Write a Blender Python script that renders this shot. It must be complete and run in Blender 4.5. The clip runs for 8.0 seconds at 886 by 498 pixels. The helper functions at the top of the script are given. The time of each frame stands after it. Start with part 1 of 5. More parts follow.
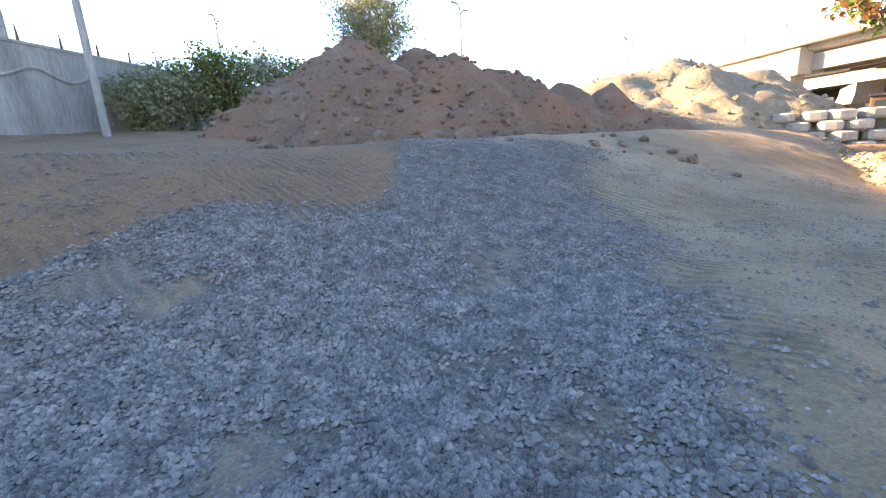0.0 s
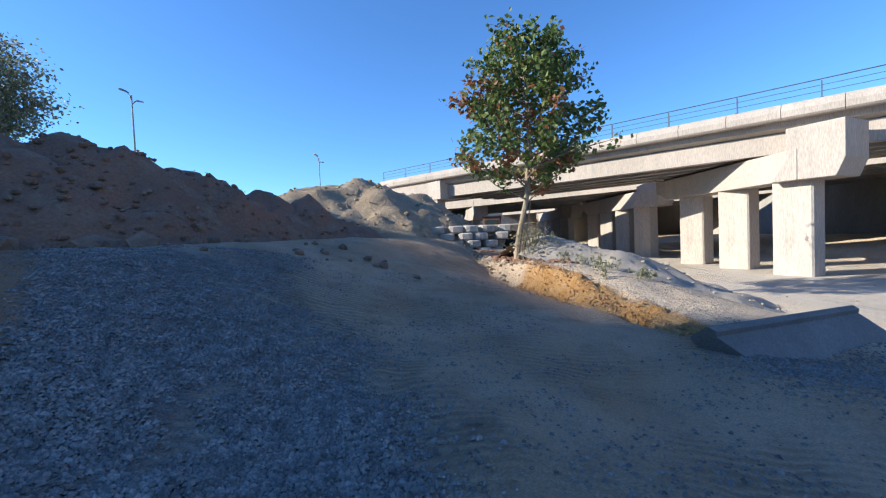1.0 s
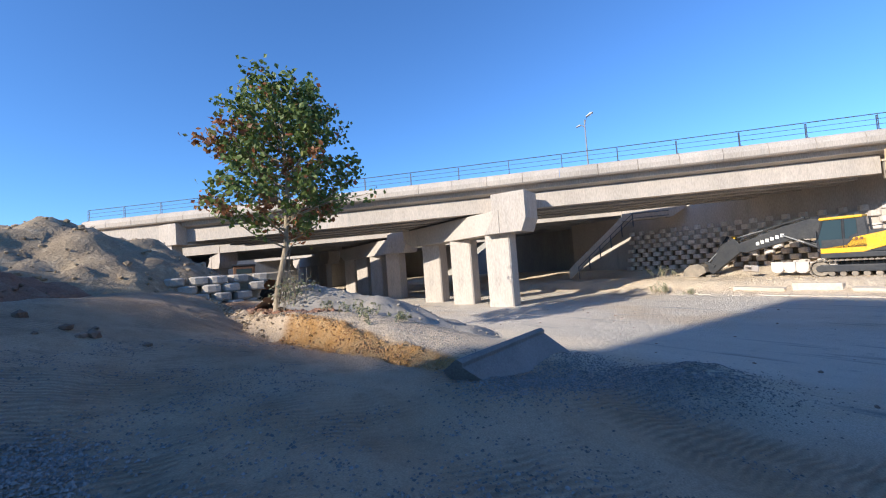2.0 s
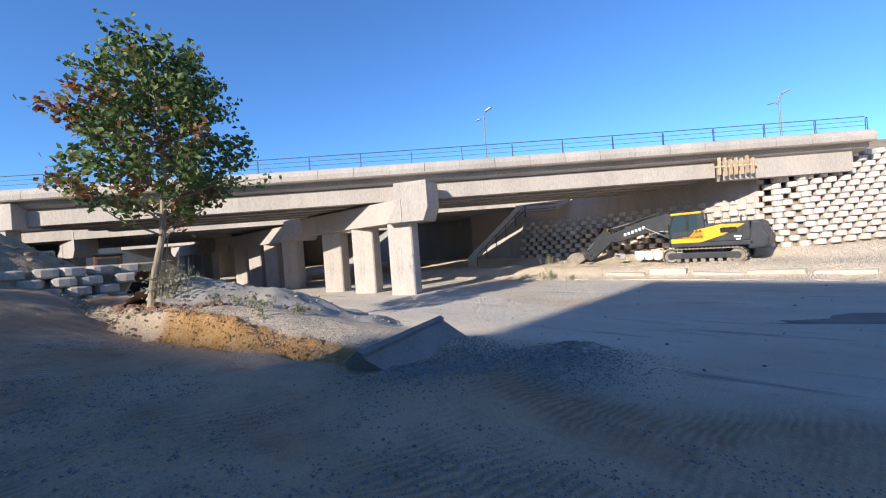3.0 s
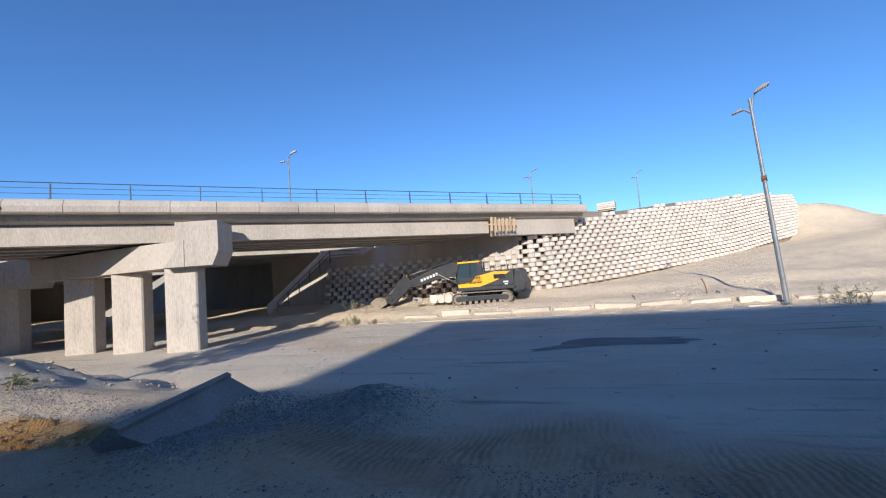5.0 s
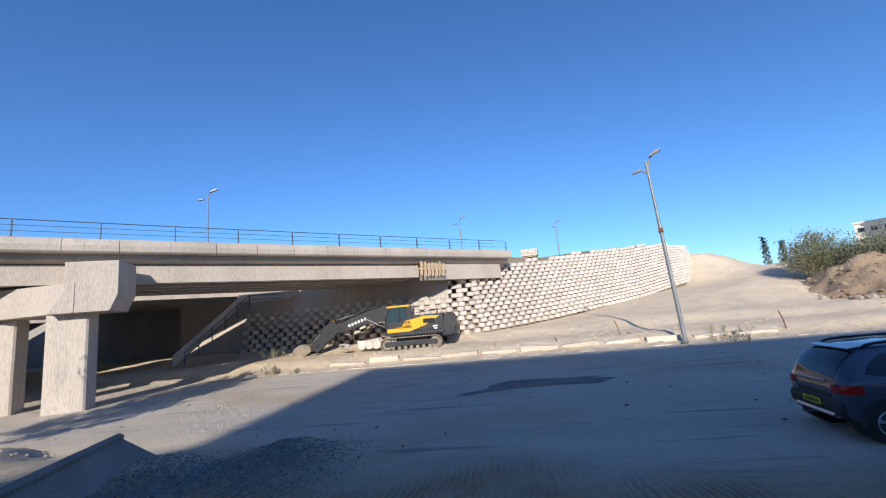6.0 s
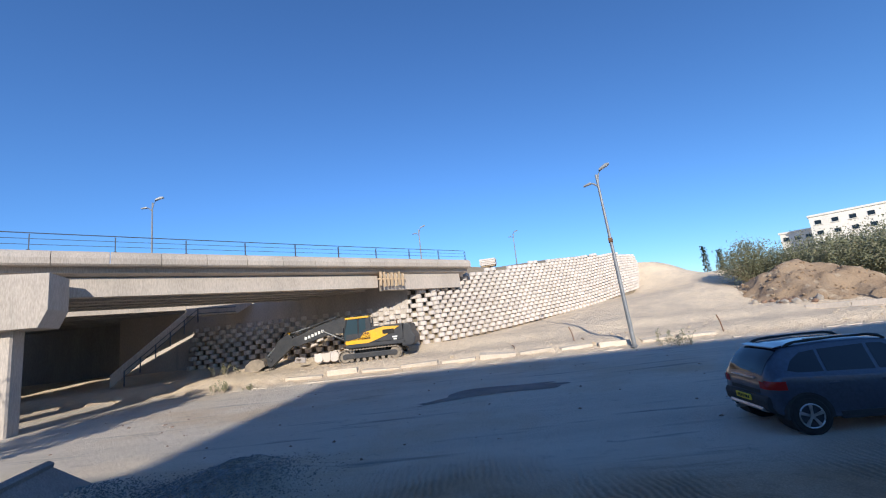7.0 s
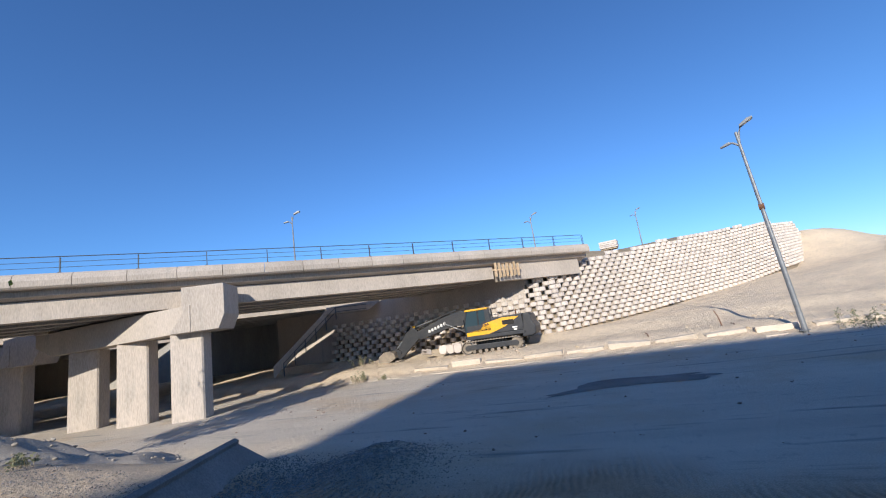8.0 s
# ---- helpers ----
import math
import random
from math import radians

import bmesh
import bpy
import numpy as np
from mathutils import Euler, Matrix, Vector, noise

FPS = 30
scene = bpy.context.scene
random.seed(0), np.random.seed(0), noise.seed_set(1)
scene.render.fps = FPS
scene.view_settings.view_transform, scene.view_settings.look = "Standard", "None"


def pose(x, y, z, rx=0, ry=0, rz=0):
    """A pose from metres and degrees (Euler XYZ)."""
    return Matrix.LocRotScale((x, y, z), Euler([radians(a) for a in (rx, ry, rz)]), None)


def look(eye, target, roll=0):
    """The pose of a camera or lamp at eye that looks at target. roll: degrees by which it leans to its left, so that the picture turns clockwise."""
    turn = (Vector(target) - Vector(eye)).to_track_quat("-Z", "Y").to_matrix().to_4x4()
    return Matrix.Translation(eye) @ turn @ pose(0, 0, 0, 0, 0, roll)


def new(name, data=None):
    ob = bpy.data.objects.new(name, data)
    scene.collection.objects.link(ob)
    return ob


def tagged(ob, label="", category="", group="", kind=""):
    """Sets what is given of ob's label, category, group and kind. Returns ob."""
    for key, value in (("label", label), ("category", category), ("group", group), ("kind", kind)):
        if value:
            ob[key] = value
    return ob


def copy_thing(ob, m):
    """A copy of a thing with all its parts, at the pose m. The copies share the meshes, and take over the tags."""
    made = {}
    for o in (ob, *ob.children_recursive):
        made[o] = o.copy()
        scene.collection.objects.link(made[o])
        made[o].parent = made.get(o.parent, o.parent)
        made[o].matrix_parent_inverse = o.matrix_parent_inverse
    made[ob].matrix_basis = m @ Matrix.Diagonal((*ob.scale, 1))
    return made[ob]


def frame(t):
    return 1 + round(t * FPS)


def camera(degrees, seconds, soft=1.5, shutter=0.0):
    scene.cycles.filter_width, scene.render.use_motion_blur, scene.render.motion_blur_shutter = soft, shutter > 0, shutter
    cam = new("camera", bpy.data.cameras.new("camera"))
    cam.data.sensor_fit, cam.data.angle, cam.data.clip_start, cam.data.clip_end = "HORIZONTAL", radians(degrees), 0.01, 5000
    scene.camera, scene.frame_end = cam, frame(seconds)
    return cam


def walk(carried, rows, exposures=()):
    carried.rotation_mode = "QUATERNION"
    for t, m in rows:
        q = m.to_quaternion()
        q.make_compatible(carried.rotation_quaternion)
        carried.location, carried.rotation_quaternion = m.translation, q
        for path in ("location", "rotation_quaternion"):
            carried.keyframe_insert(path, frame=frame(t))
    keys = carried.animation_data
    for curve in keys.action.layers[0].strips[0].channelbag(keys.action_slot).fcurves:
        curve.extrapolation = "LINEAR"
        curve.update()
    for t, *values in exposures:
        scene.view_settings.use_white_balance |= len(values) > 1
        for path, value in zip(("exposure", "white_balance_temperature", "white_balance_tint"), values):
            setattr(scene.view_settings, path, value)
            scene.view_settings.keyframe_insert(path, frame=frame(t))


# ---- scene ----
cam = camera(93.8, 8.0, 1.15)
PATH = [
    (0.0, pose(0.282, -0.196, 2.269, 76.33, 3.00, -0.55)),
    (0.2, pose(0.264, -0.212, 2.311, 80.00, 2.50, -13.90)),
    (0.5, pose(0.236, -0.235, 2.374, 86.28, 1.39, -24.79)),
    (1.0, pose(0.282, -0.062, 2.446, 88.10, 2.37, -39.61)),
    (1.5, pose(0.183, 0.061, 2.535, 91.16, 3.40, -60.32)),
    (1.7, pose(0.170, 0.054, 2.546, 92.40, 3.69, -66.07)),
    (2.8, pose(0.095, 0.013, 2.609, 89.30, 4.48, -83.17)),
    (3.0, pose(0.082, 0.006, 2.620, 89.72, 4.24, -85.75)),
    (3.5, pose(0.003, 0.002, 2.611, 89.87, 4.43, -90.00)),
    (4.0, pose(-0.017, 0.040, 2.618, 91.36, 4.72, -89.80)),
    (4.5, pose(-0.140, -0.028, 2.635, 92.79, 4.54, -96.73)),
    (5.0, pose(-0.356, -0.142, 2.673, 93.83, 4.63, -111.96)),
    (5.2, pose(-0.378, -0.132, 2.664, 94.66, 4.68, -116.50)),
    (6.3, pose(-0.501, -0.078, 2.618, 99.88, 5.26, -122.39)),
    (6.5, pose(-0.523, -0.068, 2.609, 100.14, 5.45, -123.35)),
    (7.0, pose(-0.547, -0.066, 2.611, 99.97, 6.30, -127.08)),
    (7.5, pose(-0.539, -0.052, 2.608, 100.16, 7.40, -127.17)),
    (7.8, pose(-0.434, -0.083, 2.606, 100.75, 8.29, -121.20)),
    (8.0, pose(-0.364, -0.104, 2.605, 100.82, 8.21, -110.93)),
]
EXPOSE = [(0.0, 2.76, 12200, 18), (0.2, 2.25, 10400, 14), (0.4, 1.52, 7900, 8), (0.6, 0.95, 7100, 7), (1.0, 0.82, 6500, 8), (1.5, 0.76, 6500, 10), (3.5, 0.6, 6500, 10), (4.5, 0.46, 6500, 10), (5.0, 0.3, 6500, 10), (8.0, 0.25, 6500, 10)]
walk(cam, PATH, EXPOSE)

# ---------------------------------------------------------------- light
SUN_FROM = Vector((-0.808, 0.589, 0.0)).normalized()
SUN_EL = radians(24.0)
world = bpy.data.worlds.new("sky")
scene.world = world
world.use_nodes = True
wn = world.node_tree
sky = wn.nodes.new("ShaderNodeTexSky")
sky.sky_type = "NISHITA"
sky.sun_disc = False
sky.sun_elevation = SUN_EL
sky.sun_rotation = math.atan2(SUN_FROM.x, SUN_FROM.y)
sky.air_density, sky.dust_density, sky.ozone_density = 1.0, 0.0, 10.0
wn.links.new(sky.outputs[0], wn.nodes["Background"].inputs[0])
wn.nodes["Background"].inputs[1].default_value = 0.15
sun = new("sun", bpy.data.lights.new("sun", "SUN"))
sun.data.energy, sun.data.angle, sun.data.color = 4.7, radians(0.5), (1.0, 0.93, 0.82)
sun_dir = SUN_FROM * math.cos(SUN_EL) + Vector((0, 0, math.sin(SUN_EL)))
sun.matrix_world = look(sun_dir * 100, (0, 0, 0))


# ---------------------------------------------------------------- materials
def material(name, base, dark=None, rough=0.9, metal=0.0, scale=1.0, fine=30.0, bump=0.3, bump_scale=20.0, streak=False,
             vary=0.0, island=0.0, spots=None, coat=0.0, spec=0.3):
    """A surface with a broad stain, a fine grain, relief and a shade of its own for each piece."""
    m = bpy.data.materials.new(name)
    m.use_nodes = True
    nt = m.node_tree
    N, L = nt.nodes, nt.links
    b = N["Principled BSDF"]
    b.inputs["Roughness"].default_value = rough
    b.inputs["Metallic"].default_value = metal
    b.inputs["Specular IOR Level"].default_value = spec
    b.inputs["Coat Weight"].default_value = coat
    dark = dark or tuple(c * 0.6 for c in base)
    co = N.new("ShaderNodeTexCoord")
    src = co.outputs["Object"]
    if streak:
        mp = N.new("ShaderNodeMapping")
        mp.inputs["Scale"].default_value = (1, 1, 0.18)
        L.new(src, mp.inputs[0])
        src = mp.outputs[0]

    def tex(sc, detail=6, rg=0.6):
        t = N.new("ShaderNodeTexNoise")
        t.inputs["Scale"].default_value, t.inputs["Detail"].default_value, t.inputs["Roughness"].default_value = sc, detail, rg
        L.new(src, t.inputs["Vector"])
        return t.outputs[0]

    def ramp(v, a, c):
        r = N.new("ShaderNodeMapRange")
        r.inputs[1].default_value, r.inputs[2].default_value = a, c
        L.new(v, r.inputs[0])
        return r.outputs[0]

    def mix(fac, a, c, mode="MIX"):
        x = N.new("ShaderNodeMix")
        x.data_type, x.blend_type = "RGBA", mode
        for slot, val in ((0, fac), (6, a), (7, c)):
            if isinstance(val, (int, float)):
                x.inputs[slot].default_value = val
            elif isinstance(val, tuple):
                x.inputs[slot].default_value = (*val[:3], 1)
            else:
                L.new(val, x.inputs[slot])
        return x.outputs[2]

    col = mix(ramp(tex(scale), 0.35, 0.68), base, dark)
    if spots:
        tone, sc, lo, hi = spots
        col = mix(ramp(tex(sc, 3), lo, hi), col, tone)
    grain = ramp(tex(fine, 3), 0.3, 0.7)
    g = N.new("ShaderNodeMapRange")
    g.inputs[3].default_value, g.inputs[4].default_value = 0.78, 1.15
    L.new(grain, g.inputs[0])
    gc = N.new("ShaderNodeCombineColor")
    for i in range(3):
        L.new(g.outputs[0], gc.inputs[i])
    col = mix(1.0, col, gc.outputs[0], "MULTIPLY")
    for amount, kind in ((vary, "obj"), (island, "isl")):
        if amount:
            info = N.new("ShaderNodeObjectInfo" if kind == "obj" else "ShaderNodeNewGeometry")
            r = N.new("ShaderNodeMapRange")
            r.inputs[3].default_value, r.inputs[4].default_value = 1 - amount, 1 + amount
            L.new(info.outputs["Random" if kind == "obj" else "Random Per Island"], r.inputs[0])
            cc = N.new("ShaderNodeCombineColor")
            for i in range(3):
                L.new(r.outputs[0], cc.inputs[i])
            col = mix(1.0, col, cc.outputs[0], "MULTIPLY")
    L.new(col, b.inputs["Base Color"])
    if bump:
        bp = N.new("ShaderNodeBump")
        bp.inputs["Strength"].default_value, bp.inputs["Distance"].default_value = bump, 0.6 / bump_scale
        L.new(tex(bump_scale, 8, 0.65), bp.inputs["Height"])
        L.new(bp.outputs[0], b.inputs["Normal"])
    return m


def glass(name, tint, rough=0.03):
    m = bpy.data.materials.new(name)
    m.use_nodes = True
    b = m.node_tree.nodes["Principled BSDF"]
    b.inputs["Base Color"].default_value = (*tint, 1)
    b.inputs["Roughness"].default_value = rough
    b.inputs["Specular IOR Level"].default_value = 0.45
    return m


def ground_material():
    """Dusty asphalt on the road, trodden earth with patches of grey gravel on the site, pale soil on the banks."""
    m = bpy.data.materials.new("earth_and_dusty_asphalt")
    m.use_nodes = True
    nt = m.node_tree
    N, L = nt.nodes, nt.links
    b = N["Principled BSDF"]
    b.inputs["Roughness"].default_value = 0.95
    b.inputs["Specular IOR Level"].default_value = 0.15
    co = N.new("ShaderNodeTexCoord").outputs["Object"]

    def attr(name):
        a = N.new("ShaderNodeAttribute")
        a.attribute_name = name
        return a.outputs["Fac"]

    def tex(sc, detail=6, rg=0.6, src=co):
        t = N.new("ShaderNodeTexNoise")
        t.inputs["Scale"].default_value, t.inputs["Detail"].default_value, t.inputs["Roughness"].default_value = sc, detail, rg
        L.new(src, t.inputs["Vector"])
        return t.outputs[0]

    def ramp(v, a, c, lo=0.0, hi=1.0):
        r = N.new("ShaderNodeMapRange")
        for i, x in enumerate((a, c, lo, hi)):
            r.inputs[i + 1].default_value = x
        L.new(v, r.inputs[0])
        return r.outputs[0]

    def mix(fac, a, c, mode="MIX"):
        x = N.new("ShaderNodeMix")
        x.data_type, x.blend_type = "RGBA", mode
        for slot, val in ((0, fac), (6, a), (7, c)):
            if isinstance(val, (int, float)):
                x.inputs[slot].default_value = val
            elif isinstance(val, tuple):
                x.inputs[slot].default_value = (*val[:3], 1)
            else:
                L.new(val, x.inputs[slot])
        return x.outputs[2]

    def math_node(op, a, c):
        x = N.new("ShaderNodeMath")
        x.operation = op
        for i, v in enumerate((a, c)):
            if isinstance(v, (int, float)):
                x.inputs[i].default_value = v
            else:
                L.new(v, x.inputs[i])
        return x.outputs[0]

    # lengthways streaks along the road
    mp = N.new("ShaderNodeMapping")
    mp.inputs["Rotation"].default_value = (0, 0, -math.atan2(0.764, 0.645))
    mp.inputs["Scale"].default_value = (0.12, 1, 1)
    L.new(co, mp.inputs[0])
    vp = N.new("ShaderNodeVectorRotate")
    vp.rotation_type = "Z_AXIS"
    vp.inputs["Angle"].default_value = -math.atan2(0.764, 0.645)
    L.new(co, vp.inputs[0])
    ms = N.new("ShaderNodeMapping")
    ms.inputs["Scale"].default_value = (0.1, 1, 1)
    L.new(vp.outputs[0], ms.inputs[0])
    streak = tex(0.8, 5, 0.6, ms.outputs[0])
    earth = mix(ramp(tex(0.35), 0.4, 0.62), (0.45, 0.31, 0.2), (0.54, 0.4, 0.28))
    gravel = mix(ramp(tex(60, 4), 0.35, 0.65), (0.14, 0.133, 0.126), (0.33, 0.315, 0.295))
    site = mix(math_node("MULTIPLY", attr("gravel"), ramp(tex(0.8, 7, 0.7), 0.36, 0.48)), earth, gravel)
    site = mix(ramp(tex(1.7, 7, 0.75), 0.5, 0.72), site, mix(0.5, site, (0.15, 0.115, 0.085)))
    site = mix(ramp(tex(0.9, 5, 0.6, ms.outputs[0]), 0.52, 0.68), site, mix(0.45, site, (0.48, 0.385, 0.285)))
    site = mix(attr("clay"), site, mix(ramp(tex(1.3, 6, 0.7), 0.4, 0.65), (0.42, 0.235, 0.14), (0.33, 0.2, 0.13)))
    asphalt = mix(ramp(streak, 0.35, 0.65), (0.58, 0.515, 0.43), (0.68, 0.6, 0.5))
    asphalt = mix(ramp(tex(0.16, 5, 0.6), 0.52, 0.66), asphalt, (0.58, 0.47, 0.35))
    asphalt = mix(ramp(tex(2.2, 6, 0.7), 0.58, 0.72), asphalt, (0.38, 0.35, 0.305))
    pale = mix(ramp(tex(0.5), 0.38, 0.66), (0.82, 0.67, 0.49), (0.68, 0.56, 0.42))
    pale = mix(ramp(tex(6.0, 6, 0.7), 0.55, 0.7), pale, (0.46, 0.35, 0.24))
    orange = mix(ramp(tex(2.5), 0.4, 0.65), (0.47, 0.255, 0.095), (0.55, 0.35, 0.17))
    asphalt = mix(ramp(tex(1.6, 4, 0.6, ms.outputs[0]), 0.58, 0.7), asphalt, (0.3, 0.28, 0.25))
    wave = N.new("ShaderNodeTexWave")
    wave.wave_type, wave.bands_direction = "BANDS", "X"
    for slot, v in (("Scale", 2.6), ("Distortion", 9.0), ("Detail", 4.0), ("Detail Scale", 0.5)):
        wave.inputs[slot].default_value = v
    L.new(vp.outputs[0], wave.inputs["Vector"])
    bare = math_node("SUBTRACT", 1.0, math_node("MAXIMUM", attr("road"), attr("pale")))
    ruts = math_node("MULTIPLY", wave.outputs["Fac"], math_node("MULTIPLY", ramp(tex(0.45, 4, 0.6), 0.46, 0.6), 0.55))
    ruts = math_node("MULTIPLY", ruts, bare)
    site = mix(ruts, site, mix(0.75, site, (0.13, 0.1, 0.075)))
    col = mix(attr("road"), site, asphalt)
    col = mix(attr("pale"), col, pale)
    col = mix(attr("orange"), col, orange)
    col = mix(1.0, col, mix(ramp(tex(45, 4), 0.3, 0.7), (0.75, 0.75, 0.75), (1.2, 1.2, 1.2)), "MULTIPLY")
    L.new(col, b.inputs["Base Color"])
    bp = N.new("ShaderNodeBump")
    bp.inputs["Strength"].default_value, bp.inputs["Distance"].default_value = 1.0, 0.1
    h = math_node("ADD", tex(9, 8, 0.65), math_node("MULTIPLY", tex(70, 4), 0.35))
    h = math_node("ADD", h, ruts)
    L.new(h, bp.inputs["Height"])
    L.new(bp.outputs[0], b.inputs["Normal"])
    return m


MAT = {
    "ground": ground_material(),
    "concrete": material("pale_concrete", (0.49, 0.43, 0.375), (0.39, 0.345, 0.3), 0.9, 0, 0.5, 25, 0.25, 15, streak=True, vary=0.05, spots=((0.36, 0.33, 0.29), 1.6, 0.60, 0.78)),
    "barrier": material("stained_grey_concrete", (0.23, 0.22, 0.21), (0.165, 0.16, 0.155), 0.92, 0, 0.9, 25, 0.3, 14),
    # the weathered concrete in a darker tone, with the shade under the decks put in
    "concrete_shade": material("weathered_grey_concrete", (0.38, 0.36, 0.33), (0.26, 0.25, 0.235), 0.92, 0, 0.5, 25, 0.3, 12, streak=True, vary=0.06),
    "block": material("cast_concrete_block", (0.62, 0.555, 0.5), (0.53, 0.475, 0.425), 0.92, 0, 1.5, 20, 0.35, 14, vary=0.12, island=0.12),
    "fill": material("earth_fill_behind_blocks", (0.32, 0.26, 0.19), (0.23, 0.19, 0.135), 0.95, 0, 1.2, 20, 0.5, 10),
    "redsoil": material("red_brown_soil", (0.3, 0.155, 0.1), (0.2, 0.12, 0.085), 0.95, 0, 0.45, 14, 0.9, 5, spots=((0.29, 0.2, 0.145), 0.9, 0.52, 0.7)),
    "palesoil": material("pale_dry_soil", (0.6, 0.47, 0.33), (0.48, 0.38, 0.27), 0.95, 0, 0.8, 14, 0.7, 6, spots=((0.4, 0.31, 0.21), 1.4, 0.6, 0.75)),
    "tansoil": material("pale_tan_soil", (0.36, 0.275, 0.18), (0.25, 0.19, 0.13), 0.95, 0, 0.5, 12, 0.8, 5, spots=((0.45, 0.36, 0.25), 1.4, 0.55, 0.7)),
    "orangesoil": material("orange_clay", (0.47, 0.265, 0.12), (0.37, 0.2, 0.09), 0.95, 0, 2.0, 14, 0.6, 8, island=0.2),
    "greyblock": material("grey_cast_block", (0.42, 0.37, 0.32), (0.31, 0.28, 0.245), 0.92, 0, 1.5, 20, 0.4, 14, vary=0.15, island=0.15),
    "browsoil": material("brown_rubbly_earth", (0.36, 0.26, 0.17), (0.25, 0.175, 0.115), 0.95, 0, 0.6, 12, 0.8, 5, spots=((0.44, 0.35, 0.25), 1.2, 0.55, 0.7)),
    "greysand": material("grey_sand", (0.4, 0.35, 0.295), (0.3, 0.265, 0.22), 0.95, 0, 0.6, 25, 0.5, 10),
    "rock": material("broken_rock", (0.25, 0.165, 0.115), (0.15, 0.1, 0.075), 0.9, 0, 2.0, 15, 0.7, 8, vary=0.25, island=0.2),
    "stone": material("grey_crushed_stone", (0.27, 0.25, 0.235), (0.125, 0.119, 0.112), 0.9, 0, 6.0, 40, 0.3, 40, island=0.35),
    "steel": material("galvanised_steel", (0.28, 0.29, 0.3), (0.2, 0.21, 0.22), 0.55, 0.4, 2.0, 20, 0.05, 20),
    "rail": material("blue_grey_painted_steel", (0.10, 0.13, 0.17), (0.07, 0.09, 0.12), 0.6, 0.3, 2.0, 20, 0.05, 20),
    "rust": material("rusty_steel", (0.25, 0.13, 0.07), (0.16, 0.08, 0.05), 0.8, 0.3, 3.0, 30, 0.3, 20),
    "wood": material("raw_formwork_wood", (0.6, 0.47, 0.33), (0.48, 0.36, 0.24), 0.8, 0, 2.0, 30, 0.3, 20, vary=0.15),
    "yellow": material("dusty_yellow_paint", (0.80, 0.42, 0.02), (0.66, 0.36, 0.05), 0.45, 0, 1.2, 12, 0.05, 10, spots=((0.5, 0.37, 0.2), 2.2, 0.62, 0.8)),
    "dark": material("dusty_charcoal_paint", (0.026, 0.03, 0.038), (0.05, 0.05, 0.052), 0.5, 0, 1.4, 12, 0.1, 12),
    "track": material("dusty_track_steel", (0.34, 0.29, 0.235), (0.2, 0.175, 0.145), 0.75, 0.4, 2.5, 15, 0.3, 20, vary=0.1),
    "rubber": material("black_rubber", (0.02, 0.02, 0.021), (0.035, 0.033, 0.03), 0.85, 0, 3.0, 20, 0.15, 25),
    "carpaint": material("dark_blue_car_paint", (0.04, 0.055, 0.085), (0.05, 0.06, 0.085), 0.34, 0.2, 2.0, 15, 0.0, 10, coat=0.8, spec=0.5),
    "plastic": material("grey_black_plastic", (0.03, 0.03, 0.032), (0.045, 0.043, 0.04), 0.7, 0, 3.0, 30, 0.1, 40),
    "alloy": material("silver_alloy", (0.55, 0.56, 0.57), (0.4, 0.4, 0.41), 0.35, 0.9, 3.0, 20, 0.02, 20),
    "white": material("off_white_render", (0.78, 0.74, 0.66), (0.66, 0.62, 0.55), 0.9, 0, 0.2, 6, 0.05, 5),
    "bark": material("pale_bark", (0.40, 0.33, 0.24), (0.22, 0.17, 0.12), 0.9, 0, 4.0, 20, 0.8, 14, streak=True),
    "redlens": glass("red_lamp_lens", (0.35, 0.01, 0.008), 0.1),
    "yellowplate": material("yellow_plate", (0.75, 0.55, 0.04), (0.68, 0.5, 0.05), 0.5, 0, 2.0, 20, 0.0, 10),
    "cabglass": glass("tinted_cab_glass", (0.035, 0.06, 0.075)),
    "glass": glass("dark_glass", (0.01, 0.013, 0.016)),
    "white_paint": material("white_lettering", (0.75, 0.75, 0.72), (0.6, 0.6, 0.58), 0.6, 0, 3.0, 20, 0.0, 10),
    "kerbstone": material("dusty_kerb_concrete", (0.64, 0.55, 0.44), (0.5, 0.42, 0.33), 0.95, 0, 1.2, 15, 0.5, 10, vary=0.15),
    "patch": material("fresh_dark_asphalt", (0.13, 0.125, 0.12), (0.2, 0.19, 0.175), 0.9, 0, 0.9, 40, 0.4, 40),
    "faded": material("faded_road_paint", (0.5, 0.48, 0.44), (0.36, 0.34, 0.3), 0.9, 0, 5.0, 30, 0.1, 30),
    "oldwall": material("old_rendered_wall", (0.34, 0.33, 0.32), (0.24, 0.235, 0.23), 0.95, 0, 0.6, 12, 0.3, 8, streak=True, spots=((0.2, 0.19, 0.18), 0.7, 0.5, 0.7)),
}


